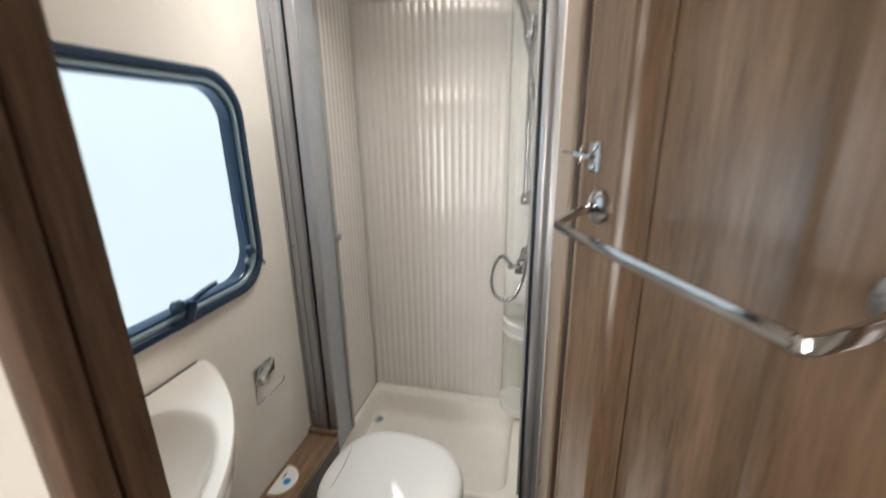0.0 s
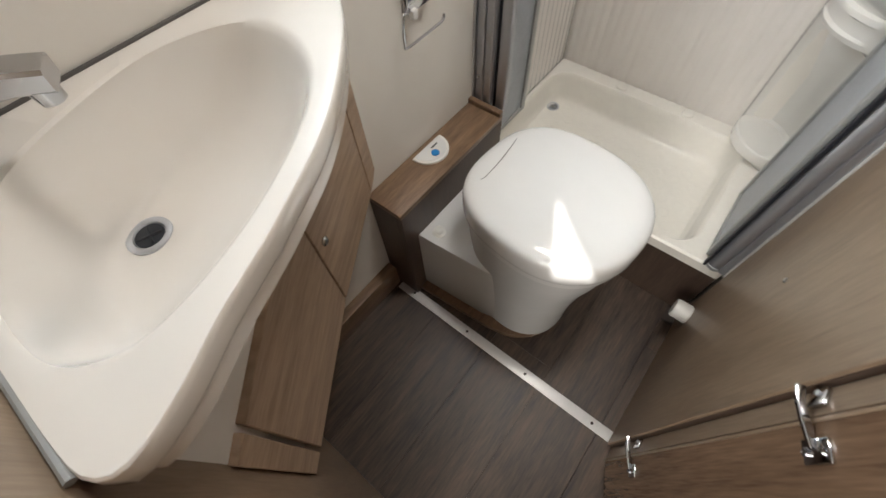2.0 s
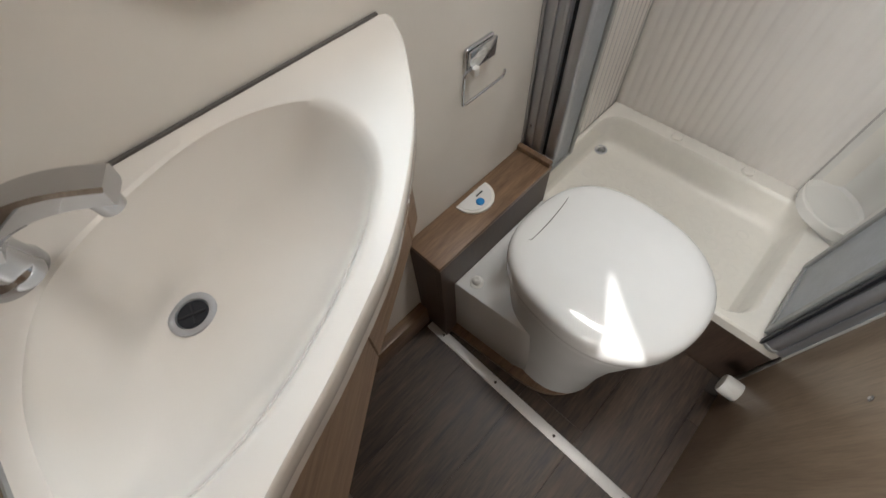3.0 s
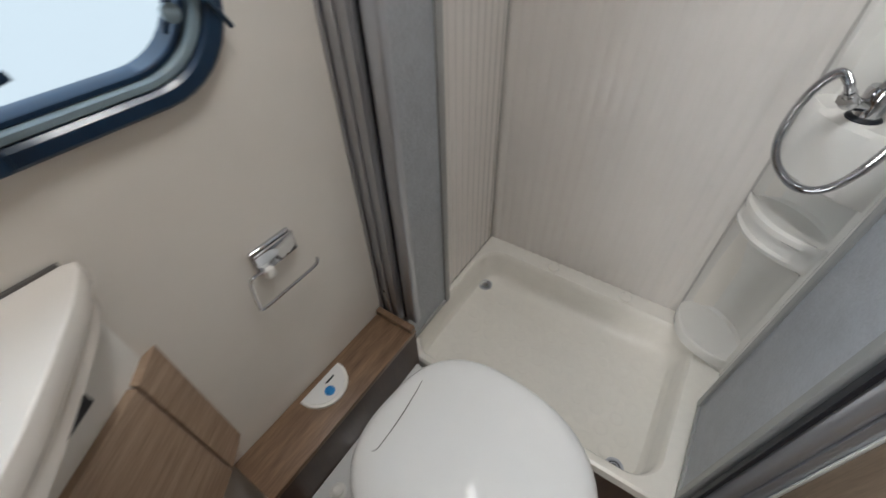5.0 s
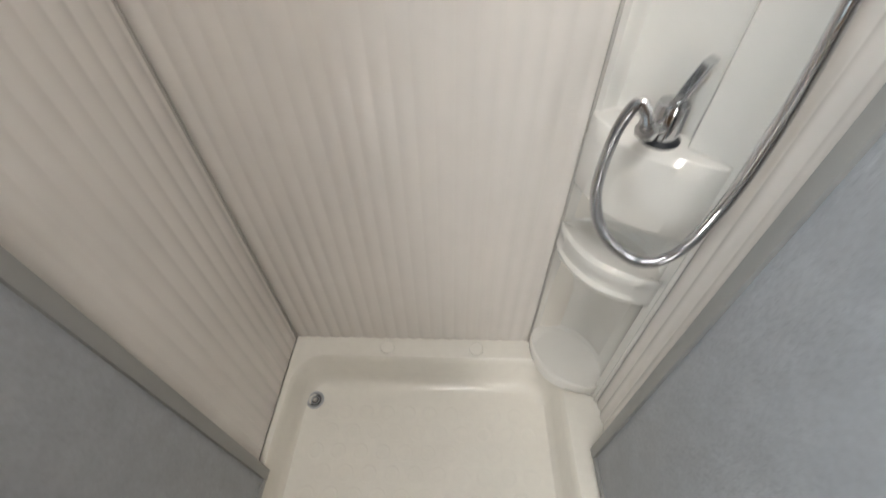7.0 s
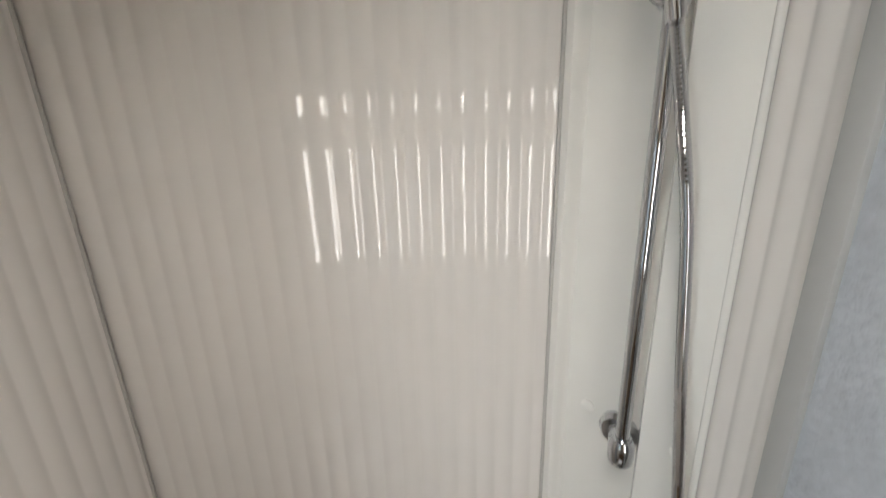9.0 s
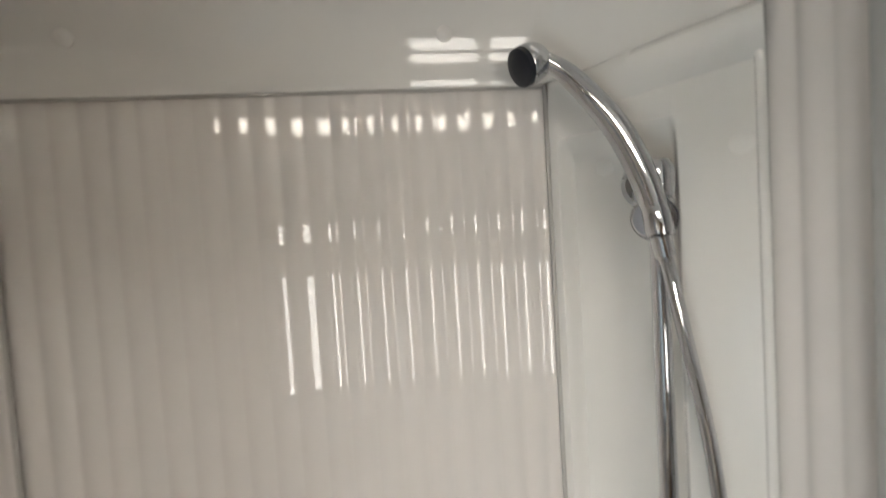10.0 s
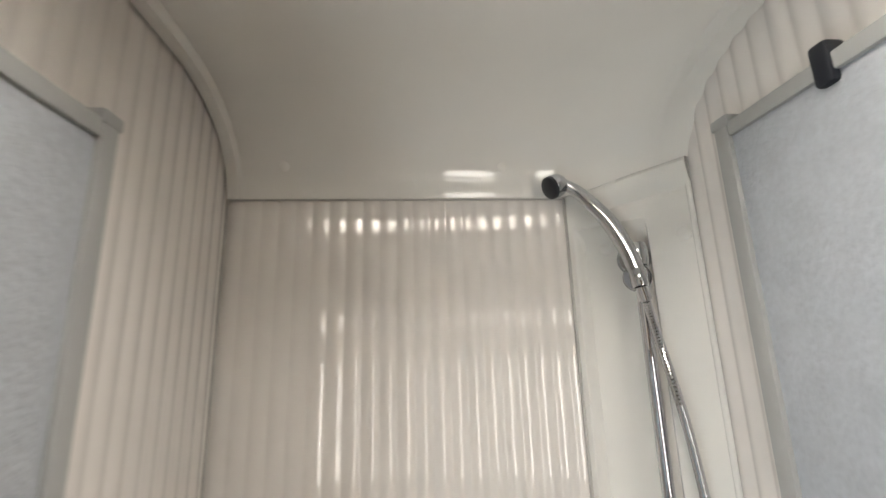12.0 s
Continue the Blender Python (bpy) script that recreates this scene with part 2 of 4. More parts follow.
# Both openings are added out of view to pass the rear fill lamp.
setting("wall_south", sheet_with_holes(rear, [rounded(0.51, 0.56, 1.01, 1.44, 0.06), rounded(0.53, 1.66, 0.99, 1.80, 0.03)], lambda u, v, d: (u, -0.6 - d, v), 0.04),
        WALL, "unseen cream wall with two openings added for the fill lamp", "wall", False)
setting("wall_east", block((1.60, -0.60, -0.05), (1.64, 1.475, ROOF + 0.05), 0), WALL, "plain cream wall of the living area", "wall", False)
setting("wall_east_return", block((0.80, 1.44, -0.05), (1.60, 1.475, ROOF + 0.05), 0), WALL, "plain cream wall of the living area", "wall", False)
# The second hole is added for the sun patch on the toilet lid.
setting("ceiling", sheet_with_holes([(-0.035, -0.64), (1.64, -0.64), (1.64, 1.50), (-0.035, 1.50)], [rounded(0.23, 1.28, 0.57, 1.465, 0.03), rounded(0.69, -0.16, 0.95, 0.12, 0.02)],
                                    lambda u, v, d: (u, v, ROOF + d), 0.04), CEIL, "off-white laminate ceiling with a roof hatch", "ceiling", False)

# shower linings
COLA, COLB = Vector((0.590, 2.0, 0)), Vector((0.7262, 1.853, 0))
EDGE = 1.838
LIFT = 0.015
RY, RZ = 0.215, 0.147


def cove(y):
    """Height of the moulded ceiling over the wall panels at a distance from the rear wall."""
    d = min(max(2.0 - y, 0.0), RY)
    return EDGE + RZ * math.sqrt(max(0.0, 1 - (1 - d / RY) ** 2))


def cove_right(y):
    d = min(max(1.853 - y, 0.0), RY)
    return EDGE + LIFT + (RZ - LIFT) * math.sqrt(max(0.0, 1 - (1 - d / RY) ** 2))


def edge_rise(x):
    """How far the lower edge of the ceiling moulding has climbed along the corner column."""
    return LIFT * min(1.0, max(0.0, (x - 0.58) / 0.146))


setting("wall_lining_north", ribs((0.003, 2.0), (0.5895, 2.0), 0.251, EDGE + 0.004, (0, -1)), RIBBED, "glossy off-white fluted shower wall panel", "wall panel")
setting("wall_lining_west", ribs((0.004, 1.505), (0.004, 1.996), 0.251, 0, (1, 0), deep=0.0020, thick=0.017, top=lambda s: cove(1.505 + s * 0.491)), RIBBED,
        "glossy off-white fluted shower wall panel", "wall panel")
setting("wall_lining_east", ribs((0.7240, 1.856), (0.7240, 1.492), 0.251, 0, (-1, 0), pitch=0.027, deep=0.0036, thick=0.0263, top=lambda s: cove_right(1.856 - s * 0.364)), RIBBED,
        "glossy off-white fluted shower wall panel", "wall panel")

# corner trim lines
setting("trim_corner", block((0.001, 1.9950, 0.252), (0.0058, 1.9995, EDGE), 0.001), TRIM, "thin grey corner joint strip", "trim")
setting("trim_column", block((0.5868, 1.9950, 0.252), (0.5915, 1.9995, EDGE), 0.001), TRIM, "thin grey joint strip", "trim")


def ceiling_shell():
    """Coved ceiling moulding over the shower, with a rolled rim along both ends."""
    plan = [(0.006, 2.0), (0.021, 2.0), (0.024, 2.0), (0.030, 2.0), (0.10, 2.0), (0.25, 2.0), (0.40, 2.0), (0.52, 2.0)]
    plan += [tuple(v)[:2] for v in curve([(0.57, 1.999, 0), (0.60, 1.985, 0), (0.64, 1.946, 0), (0.69, 1.89, 0)], 4)]
    plan += [(0.694, 1.8865), (0.698, 1.882), (0.702, 1.8775), (0.7262, 1.853)]
    rings = []
    for x, y in plan:
        lip = 0.013 * min(1.0, max(0.0, (0.031 - x) / 0.007)) + 0.013 * min(1.0, max(0.0, (x - 0.694) / 0.008))
        e = EDGE + edge_rise(x)
        ring = [(x, y - 0.0005, e + 0.004), (x, y - 0.003, e - 0.001), (x, y - 0.007, e - 0.001), (x, y - 0.0095, e + 0.004)]
        for k in range(2, 15):
            a = radians(90 * k / 14)
            ring.append((x, y - (RY - lip) * (1 - math.cos(a)) - max(lip, 0.006) * math.cos(a), e + (ROOF - e - lip) * math.sin(a)))
        ring.append((x, 1.50, ROOF - lip))
        rings.append(ring)
    return skin(rings, False)


setting("ceiling_shower", ceiling_shell(), SHELL, "glossy grey-white coved shower ceiling moulding", "ceiling")
setting("ceiling_roof", block((-0.035, 1.50, ROOF + 0.03), (0.80, 2.05, ROOF + 0.06), 0), CEIL, "off-white roof panel over the shower", "ceiling", False)

def cove_line(x, fn, y0, lift):
    """A line along the curved top of a side panel."""
    return [(x, y0 - 0.33 * k / 40, fn(y0 - 0.33 * k / 40) + lift) for k in range(41)]


def bead(line, radius):
    side, up = Vector((1, 0, 0)), None
    line = [Vector(q) for q in line]
    rings = []
    for i, q in enumerate(line):
        d = (line[min(i + 1, len(line) - 1)] - line[max(i - 1, 0)]).normalized()
        up = d.cross(side).normalized()
        rings.append([q + side * (radius * math.cos(2 * math.pi * k / 8)) + up * (radius * math.sin(2 * math.pi * k / 8)) for k in range(8)])
    return skin(rings, True, True, True)


setting("trim_cove_west", bead(cove_line(0.0065, cove, 1.994, -0.001), 0.0028), SEAM, "dark joint line under the coved ceiling", "trim")
setting("trim_cove_east", bead(cove_line(0.7215, cove_right, 1.850, -0.001), 0.0026), SEAM, "dark joint line under the coved ceiling", "trim")
# Strip along the real joint; its grey paints in the lip's shadow line.
setting("trim_cove_north", block((0.008, 1.9960, EDGE - 0.0030), (0.586, 1.9995, EDGE - 0.0008), 0.0006), TRIM, "joint strip coloured as the shadow line under the ceiling lip", "trim")

# partition with dark edge beside the basin
setting("wall_partition", block((-0.0138, 0.562, 0.0), (0.485, 0.5965, ROOF), 0.001), WALL, "cream partition at the washroom entrance", "wall", False)
setting("trim_partition_face", block((-0.0138, 0.5967, 0.0), (0.485, 0.6, ROOF), 0.0005), OAK, "brown oak laminate facing beside the basin", "wall panel", False)
post = merged(block((0.4852, 0.556, 0.0), (0.504, 0.576, ROOF), 0.004), block((0.4852, 0.578, 0.0), (0.501, 0.602, ROOF), 0.004))
setting("trim_post", post, OAKD, "rounded brown oak edge post of the entrance", "trim")

# east washroom wall
setting("wall_east_washroom", block((0.745, 1.043, 0.0), (0.7505, 1.4798, ROOF), 0.001), OAK, "brown oak laminate wall panel", "wall", False)
setting("wall_east_core", block((0.7507, 1.043, 0.0), (0.80, 1.4398, ROOF), 0.0), DARK, "dark core of the oak partition", "wall", False)
setting("trim_rebate", block((0.758, 1.009, 0.0), (0.80, 1.0425, ROOF), 0.001), OAK, "recessed oak door jamb strip", "trim", False)

setting("trim_jamb", block((0.7415, 1.4800, 0.2515), (0.7462, 1.4838, 1.955), 0.0008), WHITEP, "thin pale joint strip beside the aluminium jamb", "trim")

# baseboards and threshold
setting("baseboard", block((-0.0136, 0.602, 0.0), (0.018, 1.0655, 0.095), 0.002), OAKH, "brown oak skirting under the basin", "baseboard")
strip = thing("threshold_strip", (0.40, 1.068, 0.0), "narrow white metal threshold strip screwed to the floor", "threshold")
part("rail", block((0.025, 1.047, 0.0), (0.7445, 1.077, 0.004), 0.0012), STRIP, strip)
for x in (0.082, 0.285, 0.486, 0.691):
    part("screw", lathe([(0.0042, 0), (0.0042, 0.0045), (0.002, 0.0055), (0.0, 0.005)], (x, 1.062, 0.0), n=12), JOINT, strip, "dark screw head")

# ---- window in the outer wall ----
win = tagged(thing("window_1", (-0.02, 1.112, 1.024), "frosted caravan window with dark blue-black rounded frame", "window", kind="structure"))


def wall_ring(inset_out, inset_in, x0, x1, r, round_edge=0.004):
    """A rounded rectangular ring round the window, from depth x0 to x1."""
    a = rounded(WIN[0] + inset_out, WIN[1] + inset_out, WIN[2] - inset_out, WIN[3] - inset_out, r - inset_out * 0.6, 10)
    b = rounded(WIN[0] + inset_in, WIN[1] + inset_in, WIN[2] - inset_in, WIN[3] - inset_in, r - inset_in * 0.6, 10)
    e = round_edge
    mid = [((p[0] * 0.8 + q[0] * 0.2), (p[1] * 0.8 + q[1] * 0.2)) for p, q in zip(a, b)]
    mid2 = [((p[0] * 0.2 + q[0] * 0.8), (p[1] * 0.2 + q[1] * 0.8)) for p, q in zip(a, b)]
    rings = [[(x0, u, v) for u, v in a], [(x1 - e, u, v) for u, v in a], [(x1, u, v) for u, v in mid], [(x1, u, v) for u, v in mid2],
             [(x1 - e, u, v) for u, v in b], [(x0, u, v) for u, v in b], [(x0, u, v) for u, v in a]]
    return skin(rings, True)


part("window_frame", wall_ring(0.0, 0.020, WX, WX + 0.014, 0.098), NAVY, win, "dark blue-black rubber-edged frame")
part("inner_rail", wall_ring(0.020, 0.030, WX - 0.02, WX + 0.009, 0.098, 0.003), GREYSEAL, win, "grey inner frame rail")
part("seal", wall_ring(0.030, 0.037, WX - 0.03, WX + 0.002, 0.098, 0.002), NAVY, win, "dark rubber seal")
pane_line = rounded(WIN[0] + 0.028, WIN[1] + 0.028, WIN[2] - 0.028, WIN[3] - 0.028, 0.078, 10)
pane = part("pane", skin([[(WX - 0.034, u, v) for u, v in pane_line], [(WX - 0.030, u, v) for u, v in pane_line]], True, True, True), PANE, win, "frosted acrylic pane tinted dark to dim the lamp behind", False)
# No shadow: the lamp lights the room past the pane's dimming tint.
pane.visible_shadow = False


def window_catch(y, z):
    """Catch and lever on the lower rail."""
    h = part("catch", moved(merged(block((0.002, y - 0.032, z - 0.012), (0.018, y + 0.032, z + 0.008), 0.004),
                             tube(curve([(0.014, y, z), (0.022, y + 0.001, z + 0.020), (0.028, y + 0.003, z + 0.044)], 5), 0.0105, 12)), pose(WX, 0, 0)), NAVY, win, "black window catch")
    part("lever", moved(tube(curve([(0.026, y + 0.000, z + 0.036), (0.031, y + 0.016, z + 0.048), (0.034, y + 0.038, z + 0.055), (0.036, y + 0.064, z + 0.060)], 5),
                       lambda t: 1.0 - 0.25 * t, flat=(0.012, 0.010)), pose(WX, 0, 0)), NAVY, h)
    part("knob", lathe([(0.0, -0.010), (0.014, -0.008), (0.015, 0.006), (0.011, 0.011), (0.0, 0.012)], (0.014 + WX, y - 0.020, z + 0.036), (1, 0.3, 0.2), 16), NAVY, h, "dark locking button")


window_catch(1.090, 1.022)


def window_stay(y, z, lean):
    s = part("stay", moved(tube(curve([(0.0, y, z + 0.16), (0.006, y + 0.002 * lean, z + 0.09), (0.010, y + 0.004 * lean, z + 0.04), (0.004, y + 0.020 * lean, z + 0.004)], 6), 0.0035, 8), pose(WX, 0, 0)), NAVY, win, "black friction stay")
    part("knob", lathe([(0.0, -0.004), (0.013, -0.003), (0.014, 0.006), (0.010, 0.012), (0.0, 0.013)], (0.008 + WX, y + 0.004 * lean, z + 0.045), (1, 0, 0), 16), NAVY, s)
    part("knob", lathe([(0.0, -0.004), (0.008, -0.003), (0.009, 0.005), (0.0, 0.008)], (0.008 + WX, y + 0.010 * lean, z + 0.020), (1, 0, 0), 14), GREYSEAL, s)
    part("link", moved(tube(curve([(0.009, y, z + 0.05), (0.016, y - 0.022 * lean, z + 0.030), (0.012, y - 0.045 * lean, z - 0.005)], 6), 0.003, 8), pose(WX, 0, 0)), NAVY, s)


window_stay(1.306, 1.066, -1)
part("stay_loop", moved(tube(curve([(0.004, 0.868, 1.140), (0.014, 0.876, 1.158), (0.022, 0.894, 1.152), (0.022, 0.911, 1.115), (0.012, 0.920, 1.052)], 6), 0.0048, 8), pose(WX, 0, 0)), NAVY, win, "curved black stay arm")

# unseen openings: frame added for the rear fill lamp, washroom roof hatch
rw = tagged(thing("rear_fill_opening", (0.76, -0.61, 0.54), "unseen window frame added round the rear fill lamp", "window", kind="structure"))
fr = [rounded(0.49 + i, 0.54 + i, 1.03 - i, 1.46 - i, 0.07, 8) for i in (0.0, 0.035)]
part("window_frame", skin([[(u, -0.598, v) for u, v in fr[0]], [(u, -0.585, v) for u, v in fr[0]], [(u, -0.585, v) for u, v in fr[1]], [(u, -0.598, v) for u, v in fr[1]]], True), GREYSEAL, rw)
hatch = tagged(thing("window_3", (0.40, 1.37, ROOF), "narrow roof hatch of the washroom", "roof hatch", kind="structure"))
hr = [rounded(0.22 + i, 1.27 + i, 0.58 - i, 1.475 - i, 0.03, 6) for i in (0.0, 0.022)]
part("window_frame", skin([[(u, v, ROOF - 0.002) for u, v in hr[0]], [(u, v, ROOF - 0.016) for u, v in hr[0]], [(u, v, ROOF - 0.016) for u, v in hr[1]], [(u, v, ROOF - 0.002) for u, v in hr[1]]], True), WHITEP, hatch)

# Opaque cap added over the hatch lamp so no sun falls through.
part("dome", skin([[(u, v, z) for u, v in rounded(0.20 + i, 1.25 + i, 0.60 - i, 1.495 - i, 0.04, 6)] for i, z in ((0.0, ROOF + 0.040), (0.0, 2.08), (0.02, 2.12))], True, False, True), WHITEP, hatch, "unseen opaque cover added to keep the sun out of the hatch")
# Added blocker behind the rear lamp: keeps the sun out of those openings.
part("shutter", block((0.10, -0.79, 0.30), (1.50, -0.76, 2.0), 0.002), WHITEP, rw, "unseen panel added to keep the sun out of the rear openings")
# Added opening: lid patch outline, carried up the sun's direction, cut from a sheet.
LIGHT_OFF = Vector((SUN_FROM.x / SUN_FROM.z, SUN_FROM.y / SUN_FROM.z, 0)) * (ROOF - 0.500)
sun_opening = tagged(thing("sun_patch_opening", (0.82, -0.02, ROOF), "unseen roof opening added to throw a sun patch on the toilet lid", "roof light", kind="structure"))
patch_hole = [(0.360 + LIGHT_OFF.x, 1.262 + LIGHT_OFF.y), (0.408 + LIGHT_OFF.x, 1.170 + LIGHT_OFF.y), (0.452 + LIGHT_OFF.x, 1.082 + LIGHT_OFF.y), (0.522 + LIGHT_OFF.x, 1.128 + LIGHT_OFF.y), (0.455 + LIGHT_OFF.x, 1.180 + LIGHT_OFF.y)]
part("blind", sheet_with_holes(rounded(0.67, -0.18, 0.97, 0.14, 0.02), [patch_hole], lambda u, v, d: (u, v, ROOF - 0.003 + d), 0.002), WHITEP, sun_opening, "added sheet with a hole in the shape of the sun patch")

# ---- basin and cabinet ----
basin = thing("wash_basin", (0.15, 0.80, 0.86), "glossy white moulded corner wash basin with deep bowl", "basin")
BR = 0.915
rim_line = curve([(-0.011, 0.604, 0), (0.12, 0.6035, 0), (0.23, 0.604, 0), (0.325, 0.605, 0), (0.356, 0.611, 0), (0.366, 0.630, 0), (0.355, 0.668, 0), (0.331, 0.718, 0), (0.300, 0.795, 0), (0.250, 0.891, 0),
                  (0.170, 0.989, 0), (0.085, 1.060, 0), (0.025, 1.098, 0), (-0.010, 1.102, 0), (-0.011, 1.0, 0), (-0.011, 0.8, 0)], 8, True)
bowl_line = curve([(0.237, 0.618, 0), (0.285, 0.634, 0), (0.303, 0.686, 0), (0.278, 0.788, 0), (0.217, 0.900, 0), (0.145, 0.953, 0), (0.062, 0.952, 0),
                   (0.020, 0.885, 0), (0.020, 0.800, 0), (0.068, 0.677, 0), (0.146, 0.627, 0)], 10, True)


def resampled(line, n, centre):
    """n points of a closed outline at even angles about a centre."""
    ang = [math.atan2(p[1] - centre[1], p[0] - centre[0]) for p in line]
    out = []
    for k in range(n):
        a = -math.pi + 2 * math.pi * (k + 0.5) / n
        best = None
        for i in range(len(line)):
            p, q = line[i], line[(i + 1) % len(line)]
            da = (ang[(i + 1) % len(line)] - ang[i] + math.pi) % (2 * math.pi) - math.pi
            dd = (a - ang[i] + math.pi) % (2 * math.pi) - math.pi
            if da != 0 and 0 <= dd / da <= 1:
                t = dd / da
                best = (p[0] + (q[0] - p[0]) * t, p[1] + (q[1] - p[1]) * t)
                break
        out.append(best or (line[0][0], line[0][1]))
    return out


def toward(line, centre, f):
    return [(x + (centre[0] - x) * f, y + (centre[1] - y) * f) for x, y in line]


BC = (0.140, 0.775)
N = 192
outer_line, inner_line = resampled(rim_line, N, BC), resampled(bowl_line, N, BC)
DR = (0.084, 0.713)
rings = []
for f, z in ((0.10, 0.862), (0.035, 0.866), (0.030, 0.886), (0.010, 0.889), (0.0, 0.893), (0.0, 0.908), (0.004, 0.9135), (0.012, BR), (0.035, BR - 0.0005)):
    rings.append([(max(x, -0.0128), max(y, 0.6012), z) for x, y in toward(outer_line, BC, f)])
rings.append([(x, y, BR - 0.001) for x, y in toward(inner_line, BC, -0.02)])
rings.append([(x, y, BR - 0.004) for x, y in toward(inner_line, BC, 0.015)])
for f, dz in ((0.030, 0.010), (0.050, 0.020), (0.09, 0.038), (0.15, 0.060), (0.23, 0.082), (0.34, 0.102), (0.48, 0.117), (0.64, 0.126), (0.80, 0.131)):
    c = (BC[0] + (DR[0] - BC[0]) * min(1, f * 1.3), BC[1] + (DR[1] - BC[1]) * min(1, f * 1.3))
    rings.append([(c[0] + (x - BC[0]) * (1 - f), c[1] + (y - BC[1]) * (1 - f), BR - dz) for x, y in inner_line])
rings.append([(DR[0] + 0.021 * math.cos(-math.pi + 2 * math.pi * (k + 0.5) / N), DR[1] + 0.021 * math.sin(-math.pi + 2 * math.pi * (k + 0.5) / N), BR - 0.134) for k in range(N)])
part("bowl", skin(rings, True, False, True), CERAM, basin)
plug = part("drain_ring", lathe([(0.026, 0.0), (0.026, 0.003), (0.023, 0.0042), (0.0185, 0.0035), (0.017, 0.0005)], (*DR, BR - 0.1335), n=32), ALU, basin, "grey metal drain ring")
part("drain_hole", lathe([(0.0168, 0.0), (0.0168, 0.0012), (0.0, 0.0012)], (*DR, BR - 0.1328), n=24), BLACK, plug, "dark drain opening")
part("drain_bar", merged(tube([(DR[0] - 0.004, DR[1] - 0.014, BR - 0.1312), (DR[0] + 0.006, DR[1] + 0.013, BR - 0.1312)], 0.0018, 8),
                         tube([(DR[0] - 0.013, DR[1] + 0.004, BR - 0.1314), (DR[0] + 0.012, DR[1] - 0.003, BR - 0.1314)], 0.0014, 8)), INK, plug)

part("wall_joint", tube([(-0.0105, 0.606, BR + 0.0005), (-0.0105, 1.096, BR + 0.0005)], 0.0030, 8), SEAM, basin, "dark sealant line at the wall")
part("wall_joint", tube([(-0.008, 0.6035, BR - 0.003), (0.345, 0.6035, BR - 0.003)], 0.0034, 8), ALUG, basin, "grey sealant line at the partition")

tap = thing("basin_tap", (0.052, 0.655, BR), "chrome single-lever basin tap with flat arched spout", "tap")
part("base", lathe([(0.0255, -0.001), (0.0255, 0.006), (0.023, 0.010), (0.0215, 0.030), (0.022, 0.044), (0.019, 0.048), (0.0, 0.049)], (0.052, 0.655, BR), n=32), CHROME, tap)
part("spout", tube(curve([(0.054, 0.660, 0.940), (0.062, 0.676, 0.966), (0.078, 0.704, 0.980), (0.096, 0.732, 0.985), (0.113, 0.760, 0.981)], 7), lambda t: 1.0 - 0.12 * t, flat=(0.030, 0.022)), CHROME, tap)
part("nozzle", lathe([(0.010, -0.010), (0.011, 0.0), (0.011, 0.006), (0.0, 0.006)], (0.106, 0.748, 0.971), n=20), CHROME, tap)
part("lever", tube([(0.048, 0.652, 0.962), (0.030, 0.636, 0.972)], 1.0, flat=(0.020, 0.006)), CHROME, tap)

cab = thing("basin_cabinet", (0.10, 0.80, 0.43), "wall-hung brown oak cabinet under the basin", "cabinet")
SPL, NEAR, FAR = Vector((0.139, 0.852, 0)), Vector((0.322, 0.604, 0)), Vector((-0.0125, 1.108, 0))


def face(a, b, za0, zb0, za1, zb1, thick=0.016):
    """An upright board between plan points with its own corner heights; its outer face lies on the line."""
    d = (b - a).normalized()
    n = Vector((d.y, -d.x, 0))
    if n.x < 0:
        n = -n
    o = [(a.x, a.y, za0), (b.x, b.y, zb0), (b.x, b.y, zb1), (a.x, a.y, za1)]
    i = [(p[0] - n.x * thick, p[1] - n.y * thick, p[2]) for p in o]
    bm = skin([i, o], True, True, True)
    bmesh.ops.bevel(bm, geom=bm.edges, offset=0.0012, segments=1, affect="EDGES")
    return bm


inw = Vector((-0.016, -0.010, 0))
part("body", prism([(0.0195, 0.604), (0.290, 0.604), (0.116, 0.842), (0.0195, 0.990)], 0.432, 0.740), WHITEP, cab, "white cabinet carcass", False)
part("body_end", prism([(-0.0125, 0.95), (0.018, 0.947), (0.018, 0.990), (-0.0125, 1.040)], 0.48, 0.765), WHITEP, cab, "", False)
d = (NEAR - SPL).normalized()
door = part("door", face(SPL + d * 0.002, NEAR - d * 0.042, 0.424, 0.424, 0.738, 0.698), OAKC, cab, "brown oak laminate door")
part("door_filler", face(NEAR - d * 0.034, NEAR - d * 0.002, 0.424, 0.424, 0.696, 0.690), OAKC, cab)
u = (SPL - FAR).normalized()
MID = FAR + u * 0.050
part("door_filler", face(FAR, MID - u * 0.0018, 0.472, 0.453, 0.758, 0.744), OAKC, cab, "narrow oak filler board")
far_door = part("door", face(MID + u * 0.0018, SPL - u * 0.002, 0.452, 0.424, 0.744, 0.742), OAKC, cab, "brown oak laminate door")
back = Vector((-0.010, -0.006, 0))
part("upper_panel", face(FAR + back, SPL + back, 0.70, 0.70, 0.862, 0.758, 0.006), WHITEP, cab, "white panel between door and basin")
q = FAR.lerp(SPL, 0.27) + back
part("vent_slot", face(q + Vector((0.0006, 0, 0)), q + u * 0.062 + Vector((0.0006, 0, 0)), 0.775, 0.772, 0.795, 0.792, 0.003), INK, cab, "black slot in the white panel")
e = (FAR - SPL).normalized()
kp = SPL + e * 0.026
